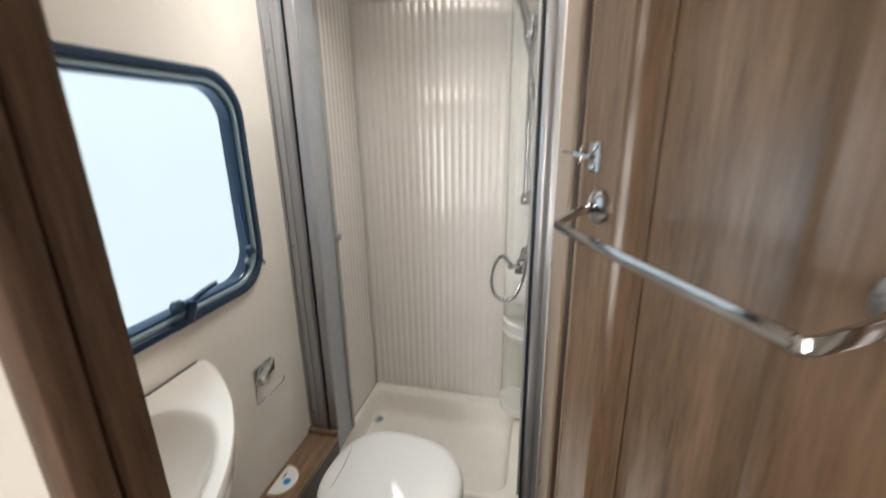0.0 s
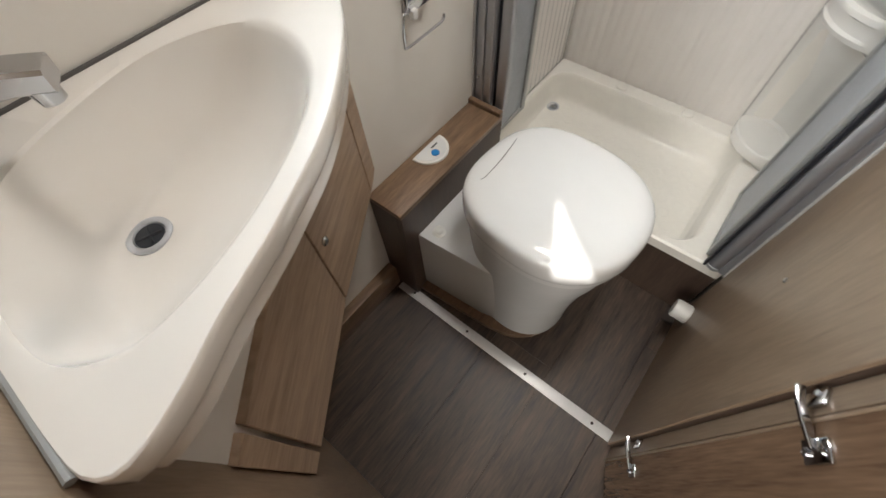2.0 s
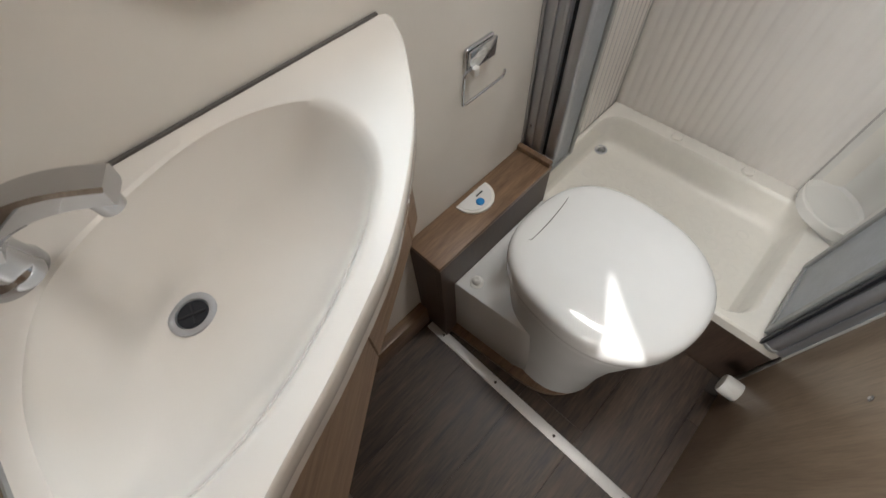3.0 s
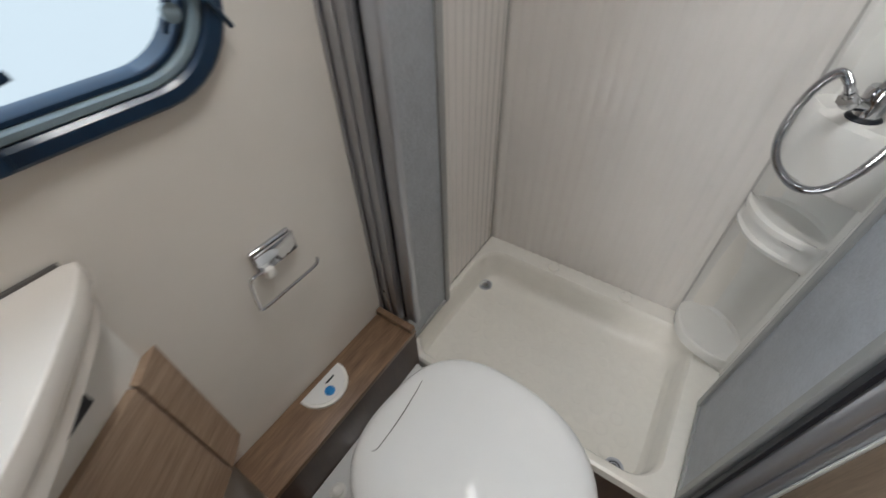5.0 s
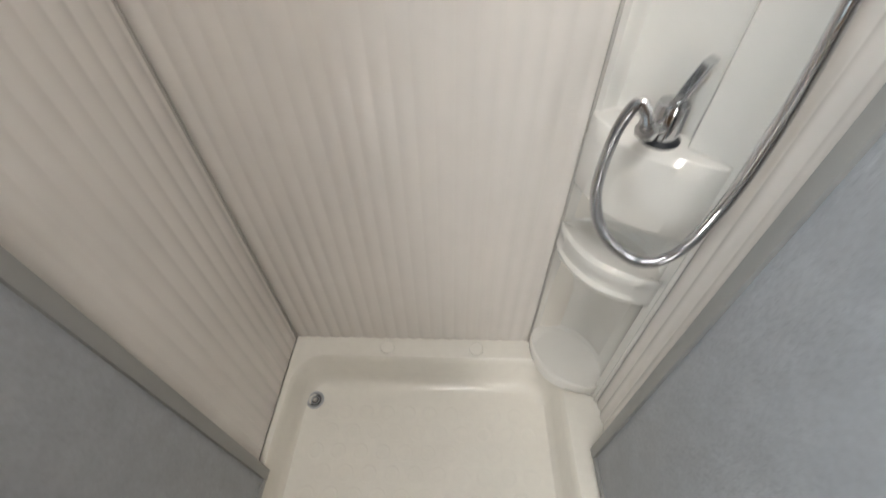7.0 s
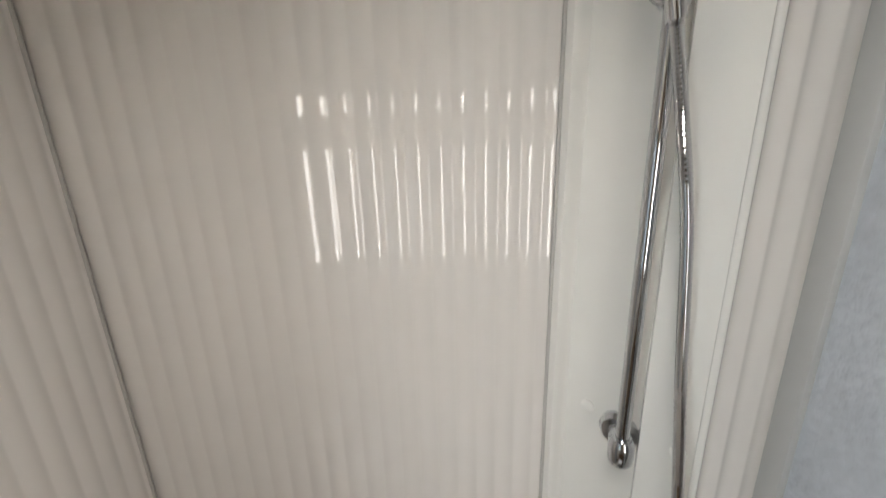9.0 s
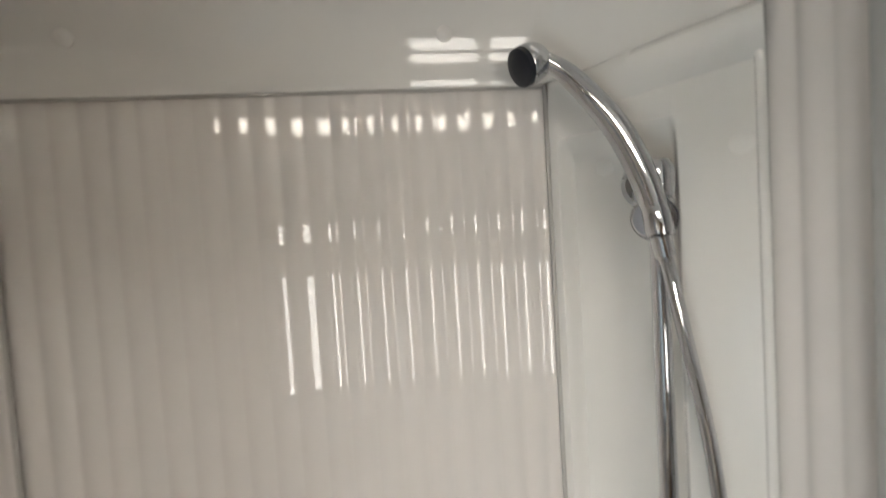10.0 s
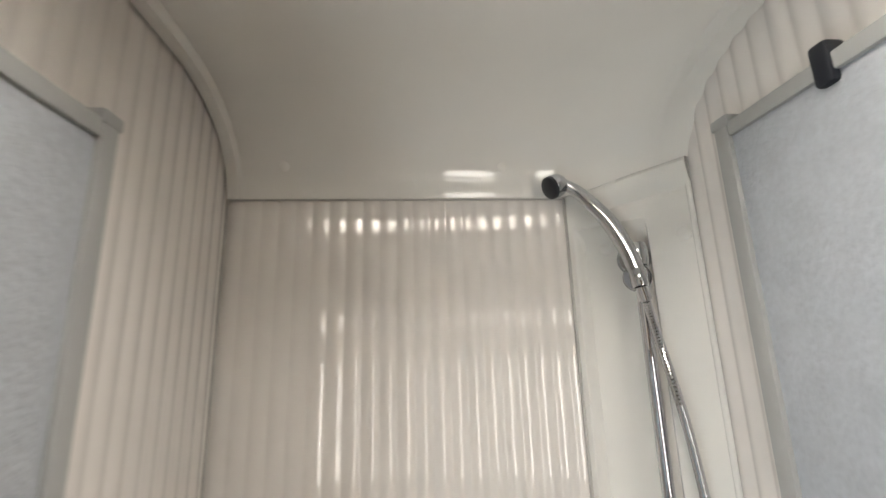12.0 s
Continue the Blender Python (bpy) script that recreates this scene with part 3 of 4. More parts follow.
part("knob", lathe([(0.0, -0.002), (0.008, 0.0), (0.009, 0.003), (0.006, 0.006), (0.0, 0.007)], (kp.x, kp.y, 0.602), (0.863, 0.505, 0), 18), CHROME, far_door, "small chrome push button")
part("upper_panel", face(SPL + inw * 0.6, NEAR + inw * 0.6 - d * 0.002, 0.66, 0.62, 0.752, 0.848, 0.006), WHITEP, cab, "white panel between door and basin")

# ---- paper holder ----
holder = thing("toilet_roll_holder", (WX, 1.31, 0.775), "empty chrome toilet roll holder on the wall", "roll holder")
part("plate", block((WX + 0.0003, 1.258, 0.748), (WX + 0.009, 1.330, 0.790), 0.004, 3), CHROME, holder)
part("cover", moved(block((0.0, -0.035, -0.019), (0.005, 0.035, 0.019), 0.002, 2), pose(WX + 0.010, 1.294, 0.769, 0, 5, 0)), CHROME, holder)
part("clip", block((WX + 0.010, 1.264, 0.740), (WX + 0.022, 1.278, 0.758), 0.003), WHITEP, holder, "pale plastic clip")
wire = [(0.010, 1.290, 0.738), (0.018, 1.275, 0.748), (0.021, 1.262, 0.752), (0.022, 1.255, 0.748), (0.022, 1.251, 0.725), (0.022, 1.250, 0.700), (0.022, 1.254, 0.690),
        (0.022, 1.300, 0.690), (0.022, 1.352, 0.691), (0.022, 1.363, 0.694), (0.022, 1.366, 0.703)]
part("wire", tube(curve([(x + WX, y - 0.017, z + 0.012) for x, y, z in wire], 4), 0.0026, 10), CHROME, holder)

# ---- cassette bench and toilet ----
bench = thing("toilet_bench", (0.05, 1.28, 0.0), "narrow brown oak boxing behind the toilet", "boxing")
part("top", block((-0.0135, 1.067, 0.401), (0.090, 1.475, 0.417), 0.002), OAKH, bench, "oak laminate top board")
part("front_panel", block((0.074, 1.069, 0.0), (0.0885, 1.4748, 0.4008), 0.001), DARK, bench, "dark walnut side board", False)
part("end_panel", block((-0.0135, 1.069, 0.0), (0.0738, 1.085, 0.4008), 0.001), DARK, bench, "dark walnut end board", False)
part("upstand", block((-0.013, 1.459, 0.4172), (0.090, 1.474, 0.432), 0.002), OAKH, bench)

flush = thing("flush_panel", (0.02, 1.265, 0.417), "white half-round flush panel with blue button on the boxing", "flush button")
halfdisc = [(0.002, 1.213), (0.009, 1.213)] + [(0.009 + 0.052 * math.cos(radians(a)), 1.265 + 0.052 * math.sin(radians(a))) for a in range(-86, 87, 8)] + [(0.009, 1.317), (0.002, 1.317)]
part("plate", prism(halfdisc, 0.4172, 0.4225, 0.0015), WHITEP, flush)
small = [(0.007 + (x - 0.007) * 0.86, 1.265 + (y - 1.265) * 0.88) for x, y in halfdisc]
part("face", prism(small, 0.4226, 0.4236, 0.0004), LID, flush)
part("button", lathe([(0.0105, 0), (0.0105, 0.0015), (0.008, 0.0025), (0.0, 0.002)], (0.035, 1.262, 0.4236), n=24), BLUE, flush, "round blue button")
part("marking", block((0.015, 1.268, 0.4236), (0.019, 1.290, 0.4242), 0), INK, flush, "short black bar")

toilet = thing("toilet", (0.36, 1.30, 0.0), "white plastic cassette toilet with closed domed lid", "toilet")
LC = (0.356, 1.280)


def lid_outline(grow):
    """Rounded outline, flatter on the hinge side and fuller in front."""
    out = []
    for k in range(64):
        a = 2 * math.pi * k / 64
        c, s = math.cos(a), math.sin(a)
        q = 2.2 if c > 0 else 2.7
        r = (abs(c) ** q + abs(s) ** q) ** (-1 / q)
        x, y = 0.193 * r * c, 0.172 * r * s
        ca, sa = math.cos(radians(-5)), math.sin(radians(-5))
        out.append((LC[0] + (x * ca - y * sa) * grow, LC[1] + (x * sa + y * ca) * grow))
    return out


rings = [[(x, y, z) for x, y in lid_outline(g)] for g, z in ((0.90, 0.430), (0.985, 0.432), (0.998, 0.437), (1.0, 0.446), (1.0, 0.466), (0.996, 0.476), (0.986, 0.4835), (0.968, 0.4890), (0.935, 0.4932), (0.87, 0.4965),
                                                              (0.75, 0.4993), (0.55, 0.5015), (0.3, 0.5028), (0.08, 0.5032))]
lid = part("lid", skin(rings, True, True, True), LID, toilet)
seam = curve([(0.203, 1.352, 0.4960), (0.207, 1.330, 0.4978), (0.212, 1.280, 0.4994), (0.213, 1.235, 0.4988), (0.211, 1.212, 0.4976), (0.198, 1.204, 0.4950)], 8)
part("seam", tube(seam, 0.0011, 6), SEAM, lid, "fine dark joint of the hinge flap")
rings = [[(x, y, z) for x, y in lid_outline(g)] for g, z in ((0.93, 0.405), (0.965, 0.410), (0.972, 0.428), (0.93, 0.4375))]
part("seat", skin(rings, True, True, True), LID, toilet)
rings = []
for f, z in ((0.94, 0.404), (0.93, 0.395), (0.90, 0.36), (0.86, 0.32), (0.79, 0.27), (0.74, 0.20), (0.70, 0.12), (0.69, 0.05), (0.69, 0.020)):
    shift = (1 - f) * -0.10
    rings.append([(x + shift * 0.3, y - (0.94 - f) * 0.10, z) for x, y in lid_outline(f)])
part("bowl", skin(rings, True, True, True), GREYW, toilet, "light grey-white plastic bowl")
plinth = [(0.0888, 1.112), (0.29, 1.128), (0.35, 1.145), (0.35, 1.430), (0.29, 1.450), (0.0888, 1.465)]
part("cassette_cover", prism(plinth, 0.020, 0.288, 0.006), LID, toilet)
base = [(0.0888, 1.088), (0.32, 1.108)] + [(0.333 + 0.142 * math.cos(radians(a)), 1.255 + 0.142 * math.sin(radians(a))) for a in range(-80, 81, 10)] + [(0.32, 1.398), (0.0888, 1.42)]
part("plinth_board", prism(base, 0.0, 0.0195, 0.002), OAKH, toilet, "brown plinth board under the toilet")
part("knob", lathe([(0.017, 0.0), (0.017, 0.004), (0.012, 0.007), (0.011, 0.016), (0.006, 0.019), (0.0, 0.0185)], (0.128, 1.150, 0.288), n=24), WHITEP, toilet, "white cap on the cassette cover")

# ---- shower tray ----
tray = thing("shower_tray", (0.37, 1.75, 0.0), "cream white moulded shower tray on a raised step", "shower tray")
TX0, TX1, TY0, TY1, TZ, TF = 0.001, 0.7440, 1.492, 2.012, 0.250, 0.150
rings = []
outline = lambda i, r: rounded(TX0 + i, TY0 + i, TX1 - i, TY1 - i, r, 8)
inner = lambda x0, y0, x1, y1, r: rounded(x0, y0, x1, y1, r, 8)
rings.append([(x, y, 0.215) for x, y in outline(0.0, 0.010)])
rings.append([(x, y, TZ - 0.006) for x, y in outline(0.0, 0.010)])
rings.append([(x, y, TZ) for x, y in outline(0.005, 0.010)])
rings.append([(x, y, TZ) for x, y in inner(0.018, 1.512, 0.655, 1.952, 0.070)])
rings.append([(x, y, TZ - 0.004) for x, y in inner(0.021, 1.515, 0.651, 1.948, 0.068)])
rings.append([(x, y, TZ - 0.020) for x, y in inner(0.024, 1.518, 0.646, 1.944, 0.066)])
rings.append([(x, y, TF + 0.030) for x, y in inner(0.029, 1.522, 0.638, 1.936, 0.060)])
rings.append([(x, y, TF + 0.012) for x, y in inner(0.032, 1.525, 0.634, 1.931, 0.056)])
rings.append([(x, y, TF + 0.003) for x, y in inner(0.038, 1.532, 0.626, 1.921, 0.050)])
rings.append([(x, y, TF) for x, y in inner(0.050, 1.545, 0.612, 1.905, 0.040)])
part("basin", skin(rings, True, False, True), TRAYM, tray)
part("front_step", block((0.002, 1.500, 0.0), (0.7435, 1.512, 0.2148), 0.001), DARK, tray, "dark walnut riser under the tray", False)


studs = [lathe([(0.019, 0.0), (0.0175, 0.0005), (0.014, 0.0005), (0.0125, 0.0002)], (0.085 + 0.052 * i + 0.026 * (j % 2), 1.580 + 0.045 * j, TF + 0.0001), n=20, cap=False) for i in range(10) for j in range(7)]
part("grip_pattern", merged(*studs), TRAYM, tray, "faint raised anti-slip rings")


def tray_drain(x, y):
    dr = part("drain", lathe([(0.022, -0.002), (0.022, 0.002), (0.020, 0.0035), (0.016, 0.003), (0.0145, 0.0005)], (x, y, TF), n=28), ALU, tray, "round metal drain")
    part("grate", lathe([(0.0143, 0.0), (0.0143, 0.0009), (0.0, 0.0009)], (x, y, TF), n=24), INK, dr)
    part("boss", lathe([(0.0065, 0.0), (0.0065, 0.002), (0.003, 0.003), (0.0, 0.003)], (x, y, TF), n=16), CHROME, dr)
    part("grate_ring", lathe([(0.0085, 0.0005), (0.0115, 0.0005), (0.0115, 0.002), (0.0085, 0.002), (0.0085, 0.0005)], (x, y, TF), n=24, cap=False), ALU, dr)


tray_drain(0.056, 1.878)
tray_drain(0.582, 1.553)
for x in (0.238, 0.458):
    part("cap", lathe([(0.0175, 0.0), (0.0175, 0.004), (0.015, 0.0065), (0.0, 0.0075)], (x, 1.974, TZ), n=24), TRAYM, tray, "round cream cover cap")

# ---- corner column with shelves ----
column = thing("shower_column", (0.66, 1.92, 0.25), "white moulded corner column with shelves in the shower", "shower column")
NRM = Vector((COLA.y - COLB.y, COLB.x - COLA.x, 0)).normalized() * -1


def hump(s, power):
    return math.sin(math.pi * s) ** power


def column_offset(s, level):
    kind, amount = level
    if kind == "out":
        return amount * hump(min(s / 0.93, 1.0), 0.7)
    if kind == "in":
        return -amount * hump(min(s / 0.90, 1.0), 0.40)
    if kind == "visor":
        if s > 1.0:
            return 0.0
        k = min(s / 0.62, 1.0)
        return amount * k * k * (3 - 2 * k)
    rise = min(max((s - 0.06) / 0.045, 0.0), 1.0) * min(max((0.665 - s) / 0.045, 0.0), 1.0)
    return -amount * rise * rise * (3 - 2 * rise)


def column_rows():
    rows = [(0.2505, ("out", 0.022)), (0.266, ("out", 0.022)), (0.268, ("out", 0.052)), (0.272, ("out", 0.056)), (0.292, ("out", 0.056)), (0.298, ("out", 0.053)), (0.300, ("out", 0.046)), (0.298, ("out", 0.040)), (0.2985, ("in", 0.066)), (0.306, ("in", 0.074)), (0.45, ("in", 0.074)), (0.56, ("in", 0.064)),
            (0.600, ("in", 0.020)), (0.606, ("out", 0.026)), (0.610, ("out", 0.042)), (0.620, ("out", 0.046)), (0.625, ("out", 0.038)), (0.651, ("out", 0.038)), (0.656, ("out", 0.046)),
            (0.667, ("out", 0.045)), (0.672, ("out", 0.037)), (0.670, ("out", 0.020)), (0.655, ("in", 0.02)), (0.655, ("in", 0.060)), (0.662, ("in", 0.068)), (0.735, ("in", 0.066)), (0.752, ("in", 0.055)), (0.758, ("in", 0.01)),
            (0.760, ("out", 0.034)), (0.766, ("out", 0.042)), (0.80, ("out", 0.045)), (0.85, ("out", 0.043)), (0.868, ("out", 0.038)), (0.875, ("out", 0.028)), (0.877, ("in", 0.006)), (0.878, ("panel", 0.022)),
            (0.92, ("panel", 0.025)), (1.10, ("panel", 0.025)), (1.40, ("panel", 0.025)), (1.70, ("panel", 0.025)), (1.748, ("panel", 0.025)), (1.760, ("panel", 0.019)), (1.769, ("panel", 0.007)),
            (1.775, ("panel", 0.0)), (1.794, ("visor", 0.0)), (1.799, ("visor", 0.006)), (1.806, ("visor", 0.014)), (1.816, ("visor", 0.021)), (1.827, ("visor", 0.022)), (1.834, ("visor", 0.017)),
            (1.838, ("visor", 0.006)), (1.839, ("visor", 0.0))]
    out = []
    steps = sorted([0, 0.008, 0.02, 0.04, 0.85, 0.88, 0.892, 0.90, 0.915, 0.93, 0.95, 0.98, 1, 1.001] + [0.06 + 0.045 * k / 5 for k in range(7)] + [0.13 + 0.48 * k / 24 for k in range(25)] + [0.62 + 0.045 * k / 5 for k in range(6)] + [0.68 + 0.15 * k / 8 for k in range(9)])
    for z, level in rows:
        ring = []
        for s in steps:
            on = COLA.lerp(COLB, s)
            p = on + NRM * column_offset(s, level)
            ring.append((p.x, p.y, z + edge_rise(on.x) * min(1.0, max(0.0, (z - 1.775) / 0.02))))
        out.append(ring)
    return out


part("moulding", skin(column_rows(), False), SHELL, column)
part("edge_bead", tube([(COLB.x - 0.003, COLB.y + 0.002, 0.2505), (COLB.x - 0.003, COLB.y + 0.002, 1.850)], 0.0042, 12), SHELL, column)
CM = COLA.lerp(COLB, 0.5)
for s, z in ((0.28, 1.738), (0.91, 1.738), (0.27, 1.170), (0.88, 1.180)):
    p = COLA.lerp(COLB, s) + NRM * (-0.025 if 0.15 < s < 0.6 else 0.0)
    part("cap", lathe([(0.0095, -0.001), (0.0095, 0.002), (0.006, 0.0035), (0.0, 0.004)], (p.x, p.y, z), NRM, 20), WHITEP, column, "round white screw cover")

for x in (0.100, 0.475):
    cc = thing("screw_cover", (x, 1.983, 1.888), "round off-white screw cover on the shower ceiling", "screw cover", group="ceiling screw covers")
    part("disc", lathe([(0.0085, -0.002), (0.0085, 0.002), (0.006, 0.0035), (0.0, 0.004)], (x, 1.9805, 1.890), (0, -0.93, -0.36), 20), WHITEP, cc)

# ---- shower rail, handset, hose, mixer ----
RX, RYY = 0.660, 1.906
WALLP = CM + NRM * -0.025
rail = thing("shower_rail", (RX, RYY, 1.15), "chrome shower riser rail with end brackets on the column", "shower rail")
part("bar", tube([(RX, RYY, 1.150), (RX, RYY, 1.728)], 0.0085, 20), CHROME, rail)
for z, lab in ((1.156, "lower"), (1.714, "upper")):
    br = merged(tube([WALLP + Vector((0, 0, z)), Vector((RX, RYY, z))], 0.015, 20), lathe([(0.0145, -0.016), (0.016, -0.010), (0.016, 0.012), (0.012, 0.019), (0.0, 0.021)], (RX, RYY, z), n=24))
    part("bracket", br, CHROME, rail)
    part("rosette", lathe([(0.026, -0.001), (0.026, 0.006), (0.020, 0.012), (0.0, 0.013)], (WALLP.x, WALLP.y, z), NRM, 28), CHROME, rail)
SL = Vector((RX, RYY, 1.678))
slider = part("slider", merged(lathe([(0.012, -0.020), (0.015, -0.016), (0.015, 0.016), (0.012, 0.020), (0.0, 0.020)], SL, n=24),
                               tube([SL, SL + NRM * 0.026], 0.011, 20)), CHROME, rail, "chrome handset slider")
part("disc", lathe([(0.018, -0.005), (0.0195, -0.003), (0.0195, 0.003), (0.0175, 0.0048), (0.0, 0.005)], SL + NRM * 0.014, NRM, 36), CHROME, slider)
part("disc_rim", lathe([(0.0194, -0.0016), (0.0206, -0.0016), (0.0206, 0.0014), (0.0194, 0.0014), (0.0194, -0.0016)], SL + NRM * 0.014, NRM, 36, False), INK, slider, "thin dark rim")

hand = thing("shower_handset", (0.655, 1.888, 1.69), "chrome hand shower with black spray face in the slider", "hand shower")
HEAD = Vector((0.557, 1.943, 1.842))
line = curve([(0.647, 1.887, 1.670), (0.647, 1.890, 1.684), (0.644, 1.897, 1.710), (0.636, 1.906, 1.742), (0.625, 1.914, 1.770), (0.606, 1.924, 1.802), (0.586, 1.934, 1.829), (0.564, 1.941, 1.845)], 6)
part("handle", tube(line, lambda t: 0.0095 + 0.0035 * math.sin(math.pi * min(1, t * 1.1)), 20), CHROME, hand)
FACE = Vector((-0.890, -0.20, -0.41)).normalized()
part("head", lathe([(0.008, -0.012), (0.015, -0.009), (0.0190, -0.002), (0.0200, 0.005), (0.0200, 0.011), (0.019, 0.013), (0.0, 0.013)], HEAD + FACE * -0.002, FACE, 32), CHROME, hand)
part("spray_face", lathe([(0.0196, 0.0), (0.0190, 0.005), (0.014, 0.008), (0.005, 0.009), (0.0, 0.009)], HEAD + FACE * 0.0112, FACE, 32), BLACK, hand, "black rubber spray face")
part("nut", lathe([(0.0105, -0.013), (0.0120, -0.009), (0.0120, 0.009), (0.0105, 0.013)], (0.647, 1.887, 1.675), (-0.03, 0.20, 0.98), 24), CHROME, hand)

mixer = thing("shower_mixer", (0.655, 1.925, 0.875), "chrome single-lever shower mixer on the column ledge", "mixer tap")
part("base", lathe([(0.024, 0.0), (0.024, 0.004), (0.020, 0.008), (0.0, 0.0085)], (0.655, 1.926, 0.8735), n=28), BLACK, mixer, "black base washer")
part("body", lathe([(0.018, 0.0), (0.019, 0.012), (0.019, 0.038), (0.017, 0.044), (0.0, 0.046)], (0.655, 1.926, 0.880), n=28), CHROME, mixer)
part("lever", tube(curve([(0.657, 1.926, 0.918), (0.662, 1.922, 0.945), (0.668, 1.916, 0.975)], 5), lambda t: 1.0 - 0.1 * t, flat=(0.030, 0.012)), CHROME, mixer)
part("outlet", tube([(0.650, 1.920, 0.896), (0.622, 1.895, 0.906)], 0.0095, 16), CHROME, mixer)
part("nut", lathe([(0.0115, -0.009), (0.0125, -0.006), (0.0125, 0.006), (0.0115, 0.009)], (0.618, 1.891, 0.909), (-0.70, -0.55, 0.45), 8), CHROME, mixer)

hose = thing("shower_hose", (0.62, 1.86, 0.70), "ribbed chrome shower hose hanging in a loop", "shower hose")
hline = curve([(0.618, 1.891, 0.912), (0.603, 1.882, 0.938), (0.584, 1.868, 0.950), (0.564, 1.846, 0.925), (0.556, 1.824, 0.872), (0.569, 1.798, 0.836), (0.604, 1.772, 0.821), (0.640, 1.773, 0.838),
               (0.667, 1.785, 0.903), (0.680, 1.800, 1.000), (0.688, 1.828, 1.13), (0.688, 1.858, 1.30), (0.680, 1.872, 1.46), (0.662, 1.880, 1.58), (0.648, 1.885, 1.662)], 46)
part("tube", tube(hline, 0.0058, 10, ripple=0.16), CHROME, hose)
part("lower_ferrule", tube([hline[0], hline[10], hline[20]], 0.0088, 14), CHROME, hose)
part("upper_ferrule", tube([hline[-16], hline[-8], hline[-1]], 0.0088, 14), CHROME, hose)

# ---- folding shower doors ----
def shower_door(x, y0, y1, glide, label, z0=0.266, z1=1.815):
    """A frosted leaf folded back along a side wall, with a glider at the plan place glide."""
    sd = thing("shower_door", (x, y0, z0), label, "shower door", group="shower doors")
    w = 0.008
    part("pane", block((x - 0.0022, y0 + 0.012, z0 + 0.014), (x + 0.0022, y1 - 0.010, z1 - 0.014), 0), FROST, sd, "frosted grey plastic pane", False)
    part("stile", block((x - w, y1 - 0.020, z0), (x + w, y1, z1), 0.002), ALUG, sd)
    part("stile", block((x - w, y0, z0), (x + w, y0 + 0.018, z1), 0.002), ALUG, sd)
    part("bottom_rail", block((x - w * 0.9, y0 + 0.018, z0), (x + w * 0.9, y1 - 0.020, z0 + 0.014), 0.002), ALUG, sd)
    part("top_rail", block((x - w * 0.9, y0 + 0.018, z1 - 0.018), (x + w * 0.9, y1 - 0.020, z1), 0.002), ALUG, sd)
    part("corner", block((x - w * 1.2, y1 - 0.024, z1 - 0.004), (x + w * 1.2, y1 + 0.003, z1 + 0.010), 0.003), ALUG, sd)
    part("glider", block((x - w * 1.3, glide - 0.006, z1 - 0.028), (x + w * 1.4, glide + 0.012, z1 + 0.014), 0.004), BLACK, sd, "black plastic glider")
    return sd


sw = shower_door(0.032, 1.508, 1.690, 1.556, "frosted grey folding shower leaf against the outer wall", z1=1.800)
part("handle", lathe([(0.0, -0.004), (0.014, -0.002), (0.015, 0.006), (0.010, 0.012), (0.0, 0.013)], (0.041, 1.682, 1.050), (1, 0, 0), 20), ALUG, sw, "round grey finger grip")
shower_door(0.692, 1.505, 1.747, 1.610, "frosted grey folding shower leaf against the oak partition", z1=1.838)


def jamb(x0, x1, y0, y1, label):
    """Upright stepped aluminium jamb with a black seal."""
    j = thing("shower_jamb", ((x0 + x1) / 2, y0, 0.25), label, "door jamb", group="shower jambs")
    s = 1 if x1 > x0 else -1
    a, b = (x0, x0 + s * 0.060), (x0 + s * 0.0680, x1)
    z0, z1 = 0.4175, 1.955
    part("profile", block((min(a), y0, z0), (max(a), y0 + 0.020, z1), 0.003), ALU, j)
    part("profile", block((min(b), y0 + 0.006, z0), (max(b), y1, z1), 0.005, 3), ALU, j)
    part("seal", block((min(a[1], b[0]) - 0.0002, y0 + 0.010, z0), (max(a[1], b[0]) + 0.0002, y1 - 0.004, z1), 0), BLACK, j, "black rubber seal")
    for k, (u, v) in enumerate(((0.000, 0.008), (0.026, 0.034), (0.050, 0.058))):
        part("rib", block((x0 + u, y0 - 0.0045, z0), (x0 + v, y0 - 0.0003, z1), 0.0016), ALU, j)
    for z in (0.492, 1.072, 1.60):
        part("screw", lathe([(0.0045, 0.0), (0.0045, 0.001), (0.0025, 0.0025), (0.0, 0.0025)], (x0 + 0.017, y0, z), (0, -1, 0), 12), CHROME, j)
    return j


jamb(-0.0135, 0.084, 1.4800, 1.5045, "stepped satin aluminium shower jamb with black seal at the wall")
rj = thing("shower_jamb", (0.735, 1.49, 0.25), "rounded satin aluminium shower jamb against the oak panel", "door jamb", group="shower jambs")
part("profile", tube([(0.714, 1.500, 0.2505), (0.714, 1.500, 1.955)], 0.0175, 24), ALU, rj)
part("profile", block((0.727, 1.484, 0.2505), (0.7447, 1.512, 1.955), 0.003), ALU, rj)
part("seal", block((0.691, 1.486, 0.2505), (0.6975, 1.4995, 1.955), 0.001), BLACK, rj, "black rubber seal")
part("shoe", lathe([(0.019, 0.0), (0.020, 0.002), (0.020, 0.010), (0.018, 0.012), (0.0, 0.0125)], (0.714, 1.500, 0.2506), n=24), ALUG, rj)

# ---- door stop ----
stop = thing("door_stop", (0.745, 1.42, 0.13), "white rubber door stop on the oak panel", "door stop")
part("bumper", lathe([(0.024, 0.0), (0.026, 0.003), (0.026, 0.036), (0.023, 0.042), (0.0, 0.043)], (0.745, 1.420, 0.124), (-1, 0, 0), 28), WHITEP, stop)
part("washer", lathe([(0.015, 0.0), (0.015, 0.003), (0.0, 0.004)], (0.745, 1.420, 0.096), (-1, 0, 0), 16), BLACK, stop)
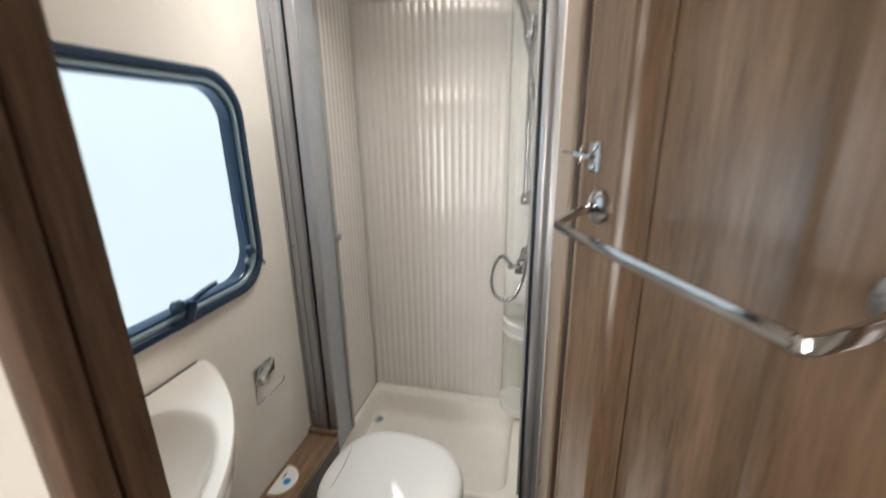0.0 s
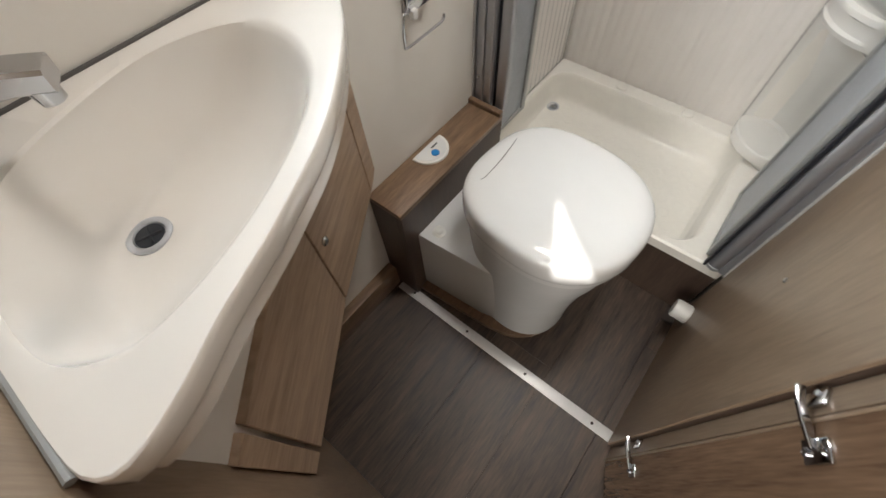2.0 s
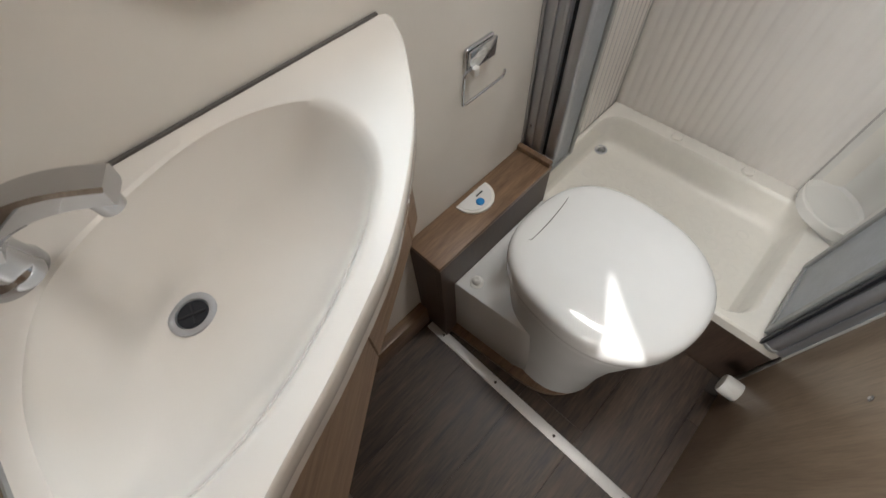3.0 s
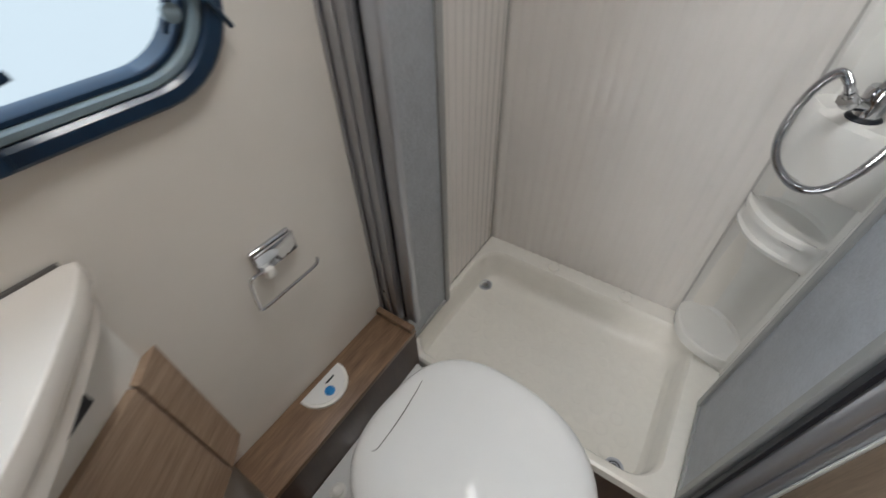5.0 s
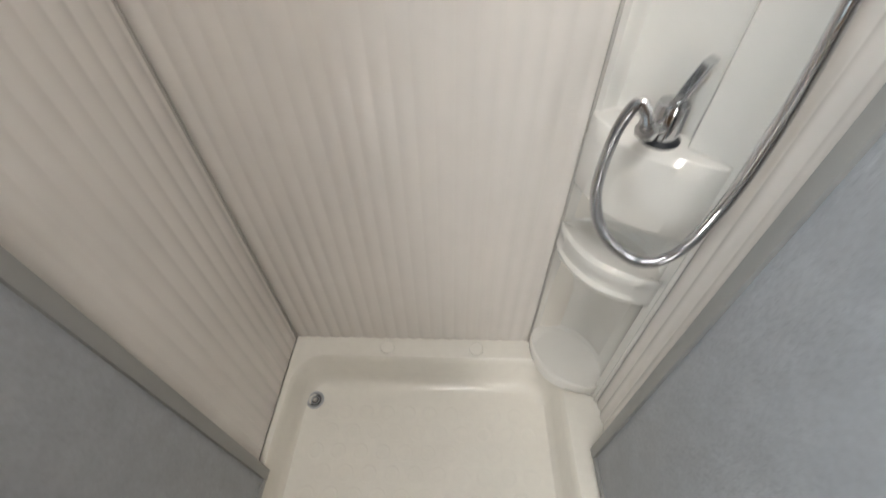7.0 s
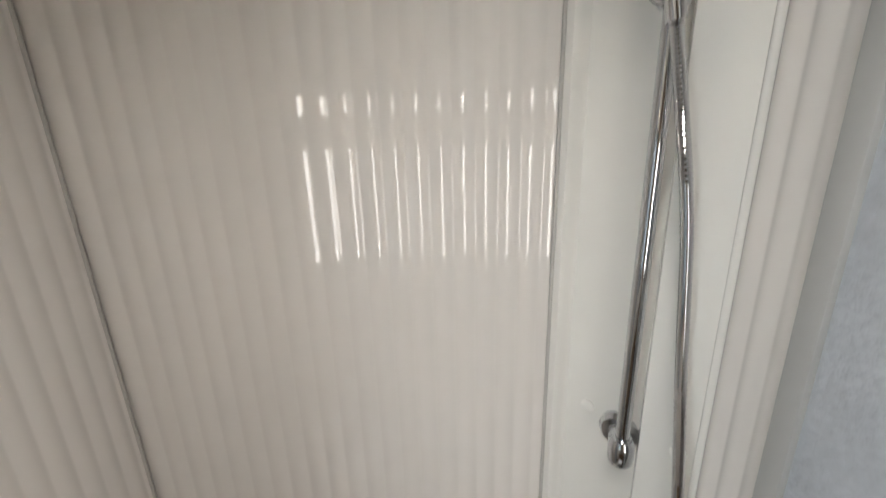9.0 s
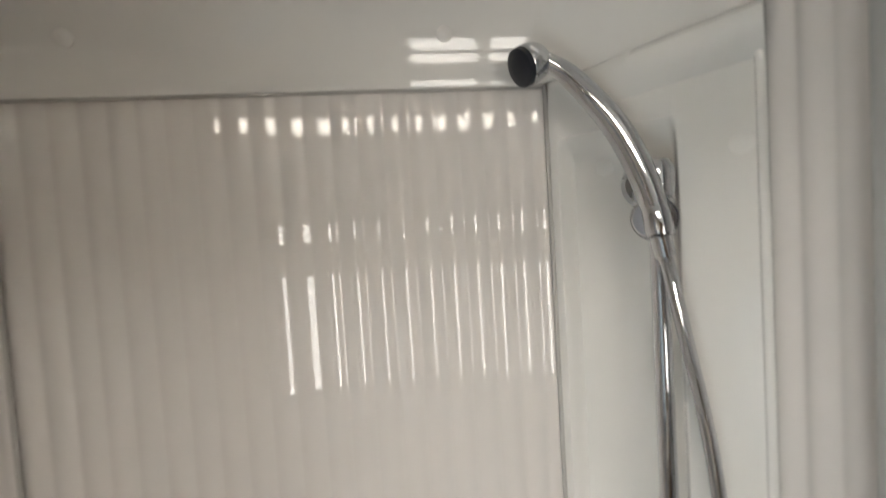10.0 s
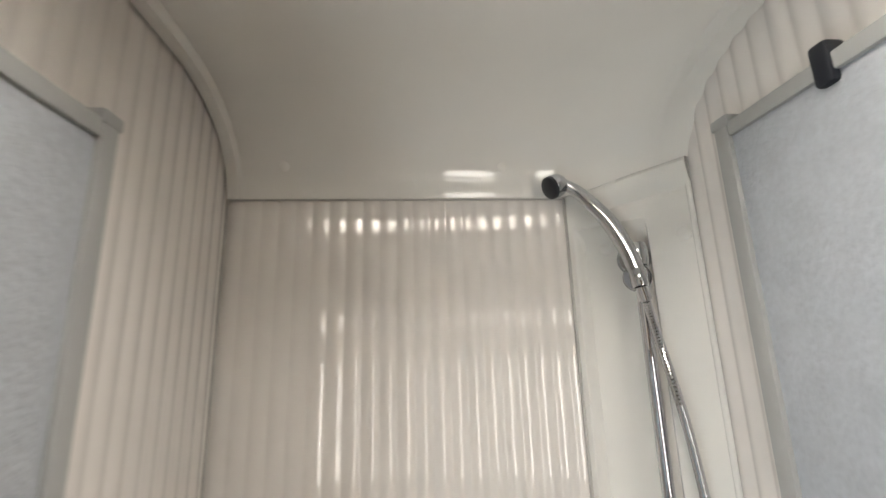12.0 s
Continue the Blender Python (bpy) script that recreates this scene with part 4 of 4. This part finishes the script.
for y, z in ((1.432, 1.076), (1.280, 0.562)):
    sc = thing("panel_screw", (0.745, y, z), "small chrome screw head in the oak panel", "screw", group="panel screws")
    part("head", lathe([(0.0055, 0.0), (0.0055, 0.001), (0.003, 0.003), (0.0, 0.003)], (0.745, y, z), (-1, 0, 0), 14), CHROME, sc)

# ---- washroom door, standing open ----
HX, HY, OPEN = 0.756, 1.005, 24.0
dm = pose(HX, HY, 0.0, 0, 0, OPEN)


def on_door(bm):
    """Door coordinates: x out of the face towards the washroom is negative, y runs back along the leaf."""
    return moved(bm, dm)


leaf = thing("door_1", (HX, HY, 0.0), "open brown oak washroom door with towel rail", "door", kind="structure")
part("leaf", on_door(block((0.0265, -0.535, 0.012), (0.042, -0.002, 1.93), 0.0025)), OAKG, leaf)
RECESS = [rounded(-0.288, 0.785, -0.078, 1.870, 0.028, 8), rounded(-0.510, 0.785, -0.372, 1.870, 0.028, 8)]
part("face_frame", on_door(sheet_with_holes([(-0.535, 0.012), (-0.002, 0.012), (-0.002, 1.93), (-0.535, 1.93)], RECESS, lambda u, v, d: (d, u, v), 0.026)), OAKG, leaf, "oak frame round the recessed panels", False)
for line in RECESS:
    cu, cv = sum(p[0] for p in line) / len(line), sum(p[1] for p in line) / len(line)
    rings = []
    for inset, depth in ((0.0, 0.0002), (0.002, 0.006), (0.007, 0.014), (0.015, 0.021), (0.028, 0.0248)):
        rings.append([(depth, u - math.copysign(inset, u - cu), v - math.copysign(inset, v - cv)) for u, v in line])
    part("recess_moulding", on_door(skin(rings, True)), OAKG, leaf, "concave edge of the recessed panel")
part("edge_strip", on_door(block((-0.0012, -0.0045, 0.014), (0.004, -0.0005, 1.928), 0.0006)), OAK, leaf, "pale oak edge strip of the leaf")


def hinge(z):
    """Exposed furniture hinge: cup plate on the leaf, cranked arm and fixing plate on the jamb."""
    h = part("hinge", on_door(merged(block((-0.0045, -0.044, z - 0.018), (0.0005, -0.020, z + 0.018), 0.002), lathe([(0.0, 0), (0.004, 0), (0.004, 0.003), (0.0, 0.004)], (-0.0045, -0.033, z + 0.011), (-1, 0, 0), 12),
                                     lathe([(0.0, 0), (0.004, 0), (0.004, 0.003), (0.0, 0.004)], (-0.0045, -0.033, z - 0.011), (-1, 0, 0), 12))), CHROME, leaf, "chrome furniture hinge")
    part("arm", on_door(tube([(-0.005, -0.030, z), (-0.011, -0.006, z + 0.003), (-0.013, 0.014, z + 0.004), (-0.010, 0.030, z + 0.004)], 1.0, flat=(0.009, 0.004))), CHROME, h)
    part("plate", block((0.753, 1.018, z - 0.012), (0.7578, 1.040, z + 0.012), 0.0015), CHROME, h)
    part("screw", lathe([(0.0035, 0.0), (0.0035, 0.002), (0.0, 0.003)], (0.753, 1.033, z), (-1, 0, 0), 12), ALU, h)


hinge(0.71)
hinge(0.205)
hinge(1.365)
rail_t = thing("towel_rail", (0.79, 0.75, 1.335), "flat chrome towel rail on the open oak door", "towel rail")
RAIL_Z = 1.292
part("bar", on_door(tube(curve([(-0.060, -0.060, RAIL_Z), (-0.061, -0.19, RAIL_Z), (-0.060, -0.332, RAIL_Z)], 8), 1.0, flat=(0.004, 0.010))), CHROME, rail_t)
for s, m in ((-0.060, 1), (-0.332, -1)):
    end = s + m * 0.012
    part("bracket", on_door(tube(curve([(-0.060, s, RAIL_Z), (-0.056, s + m * 0.006, RAIL_Z), (-0.034, end, RAIL_Z + 0.008), (-0.006, end, RAIL_Z + 0.016)], 6), 1.0, flat=(0.005, 0.010))), CHROME, rail_t)
    part("rosette", on_door(lathe([(0.021, 0.0), (0.021, 0.003), (0.017, 0.006), (0.0, 0.007)], (0.0, end, RAIL_Z + 0.016), (-1, 0, 0), 28)), CHROME, rail_t, "round chrome wall plate")

# ---- floor planks ----
PW, PG = 0.178, 0.0007
meshes = {}


def plank_mesh(w, l):
    key = (round(w, 3), round(l, 3))
    if key not in meshes:
        bm = block((0, 0, -0.006), (w, l, 0.0), 0)
        es = [e for e in bm.edges if all(v.co.z > -0.001 for v in e.verts)]
        bmesh.ops.bevel(bm, geom=es, offset=0.0005, segments=1, affect="EDGES")
        me = bpy.data.meshes.new("plank")
        bm.to_mesh(me)
        bm.free()
        me.materials.append(VINYL)
        meshes[key] = me
    return meshes[key]


rng = random.Random(4)
x = 0.0
col = 0
while x < 1.599:
    w = min(PW, 1.6 - x)
    y = -0.60
    cuts = [-0.60]
    step = -0.60 + (0.62, 0.95, 0.40, 0.78)[col % 4]
    while step < 1.45:
        cuts.append(step)
        step += 1.32
    cuts.append(1.4995 if x + w < 0.77 else 1.44)
    for a, b in zip(cuts, cuts[1:]):
        if b - a > 0.01:
            ob = new("plank", plank_mesh(w - PG, b - a - PG))
            ob.location = (x + PG / 2, a + PG / 2, 0.0)
            ob.parent = floor
    x += PW
    col += 1
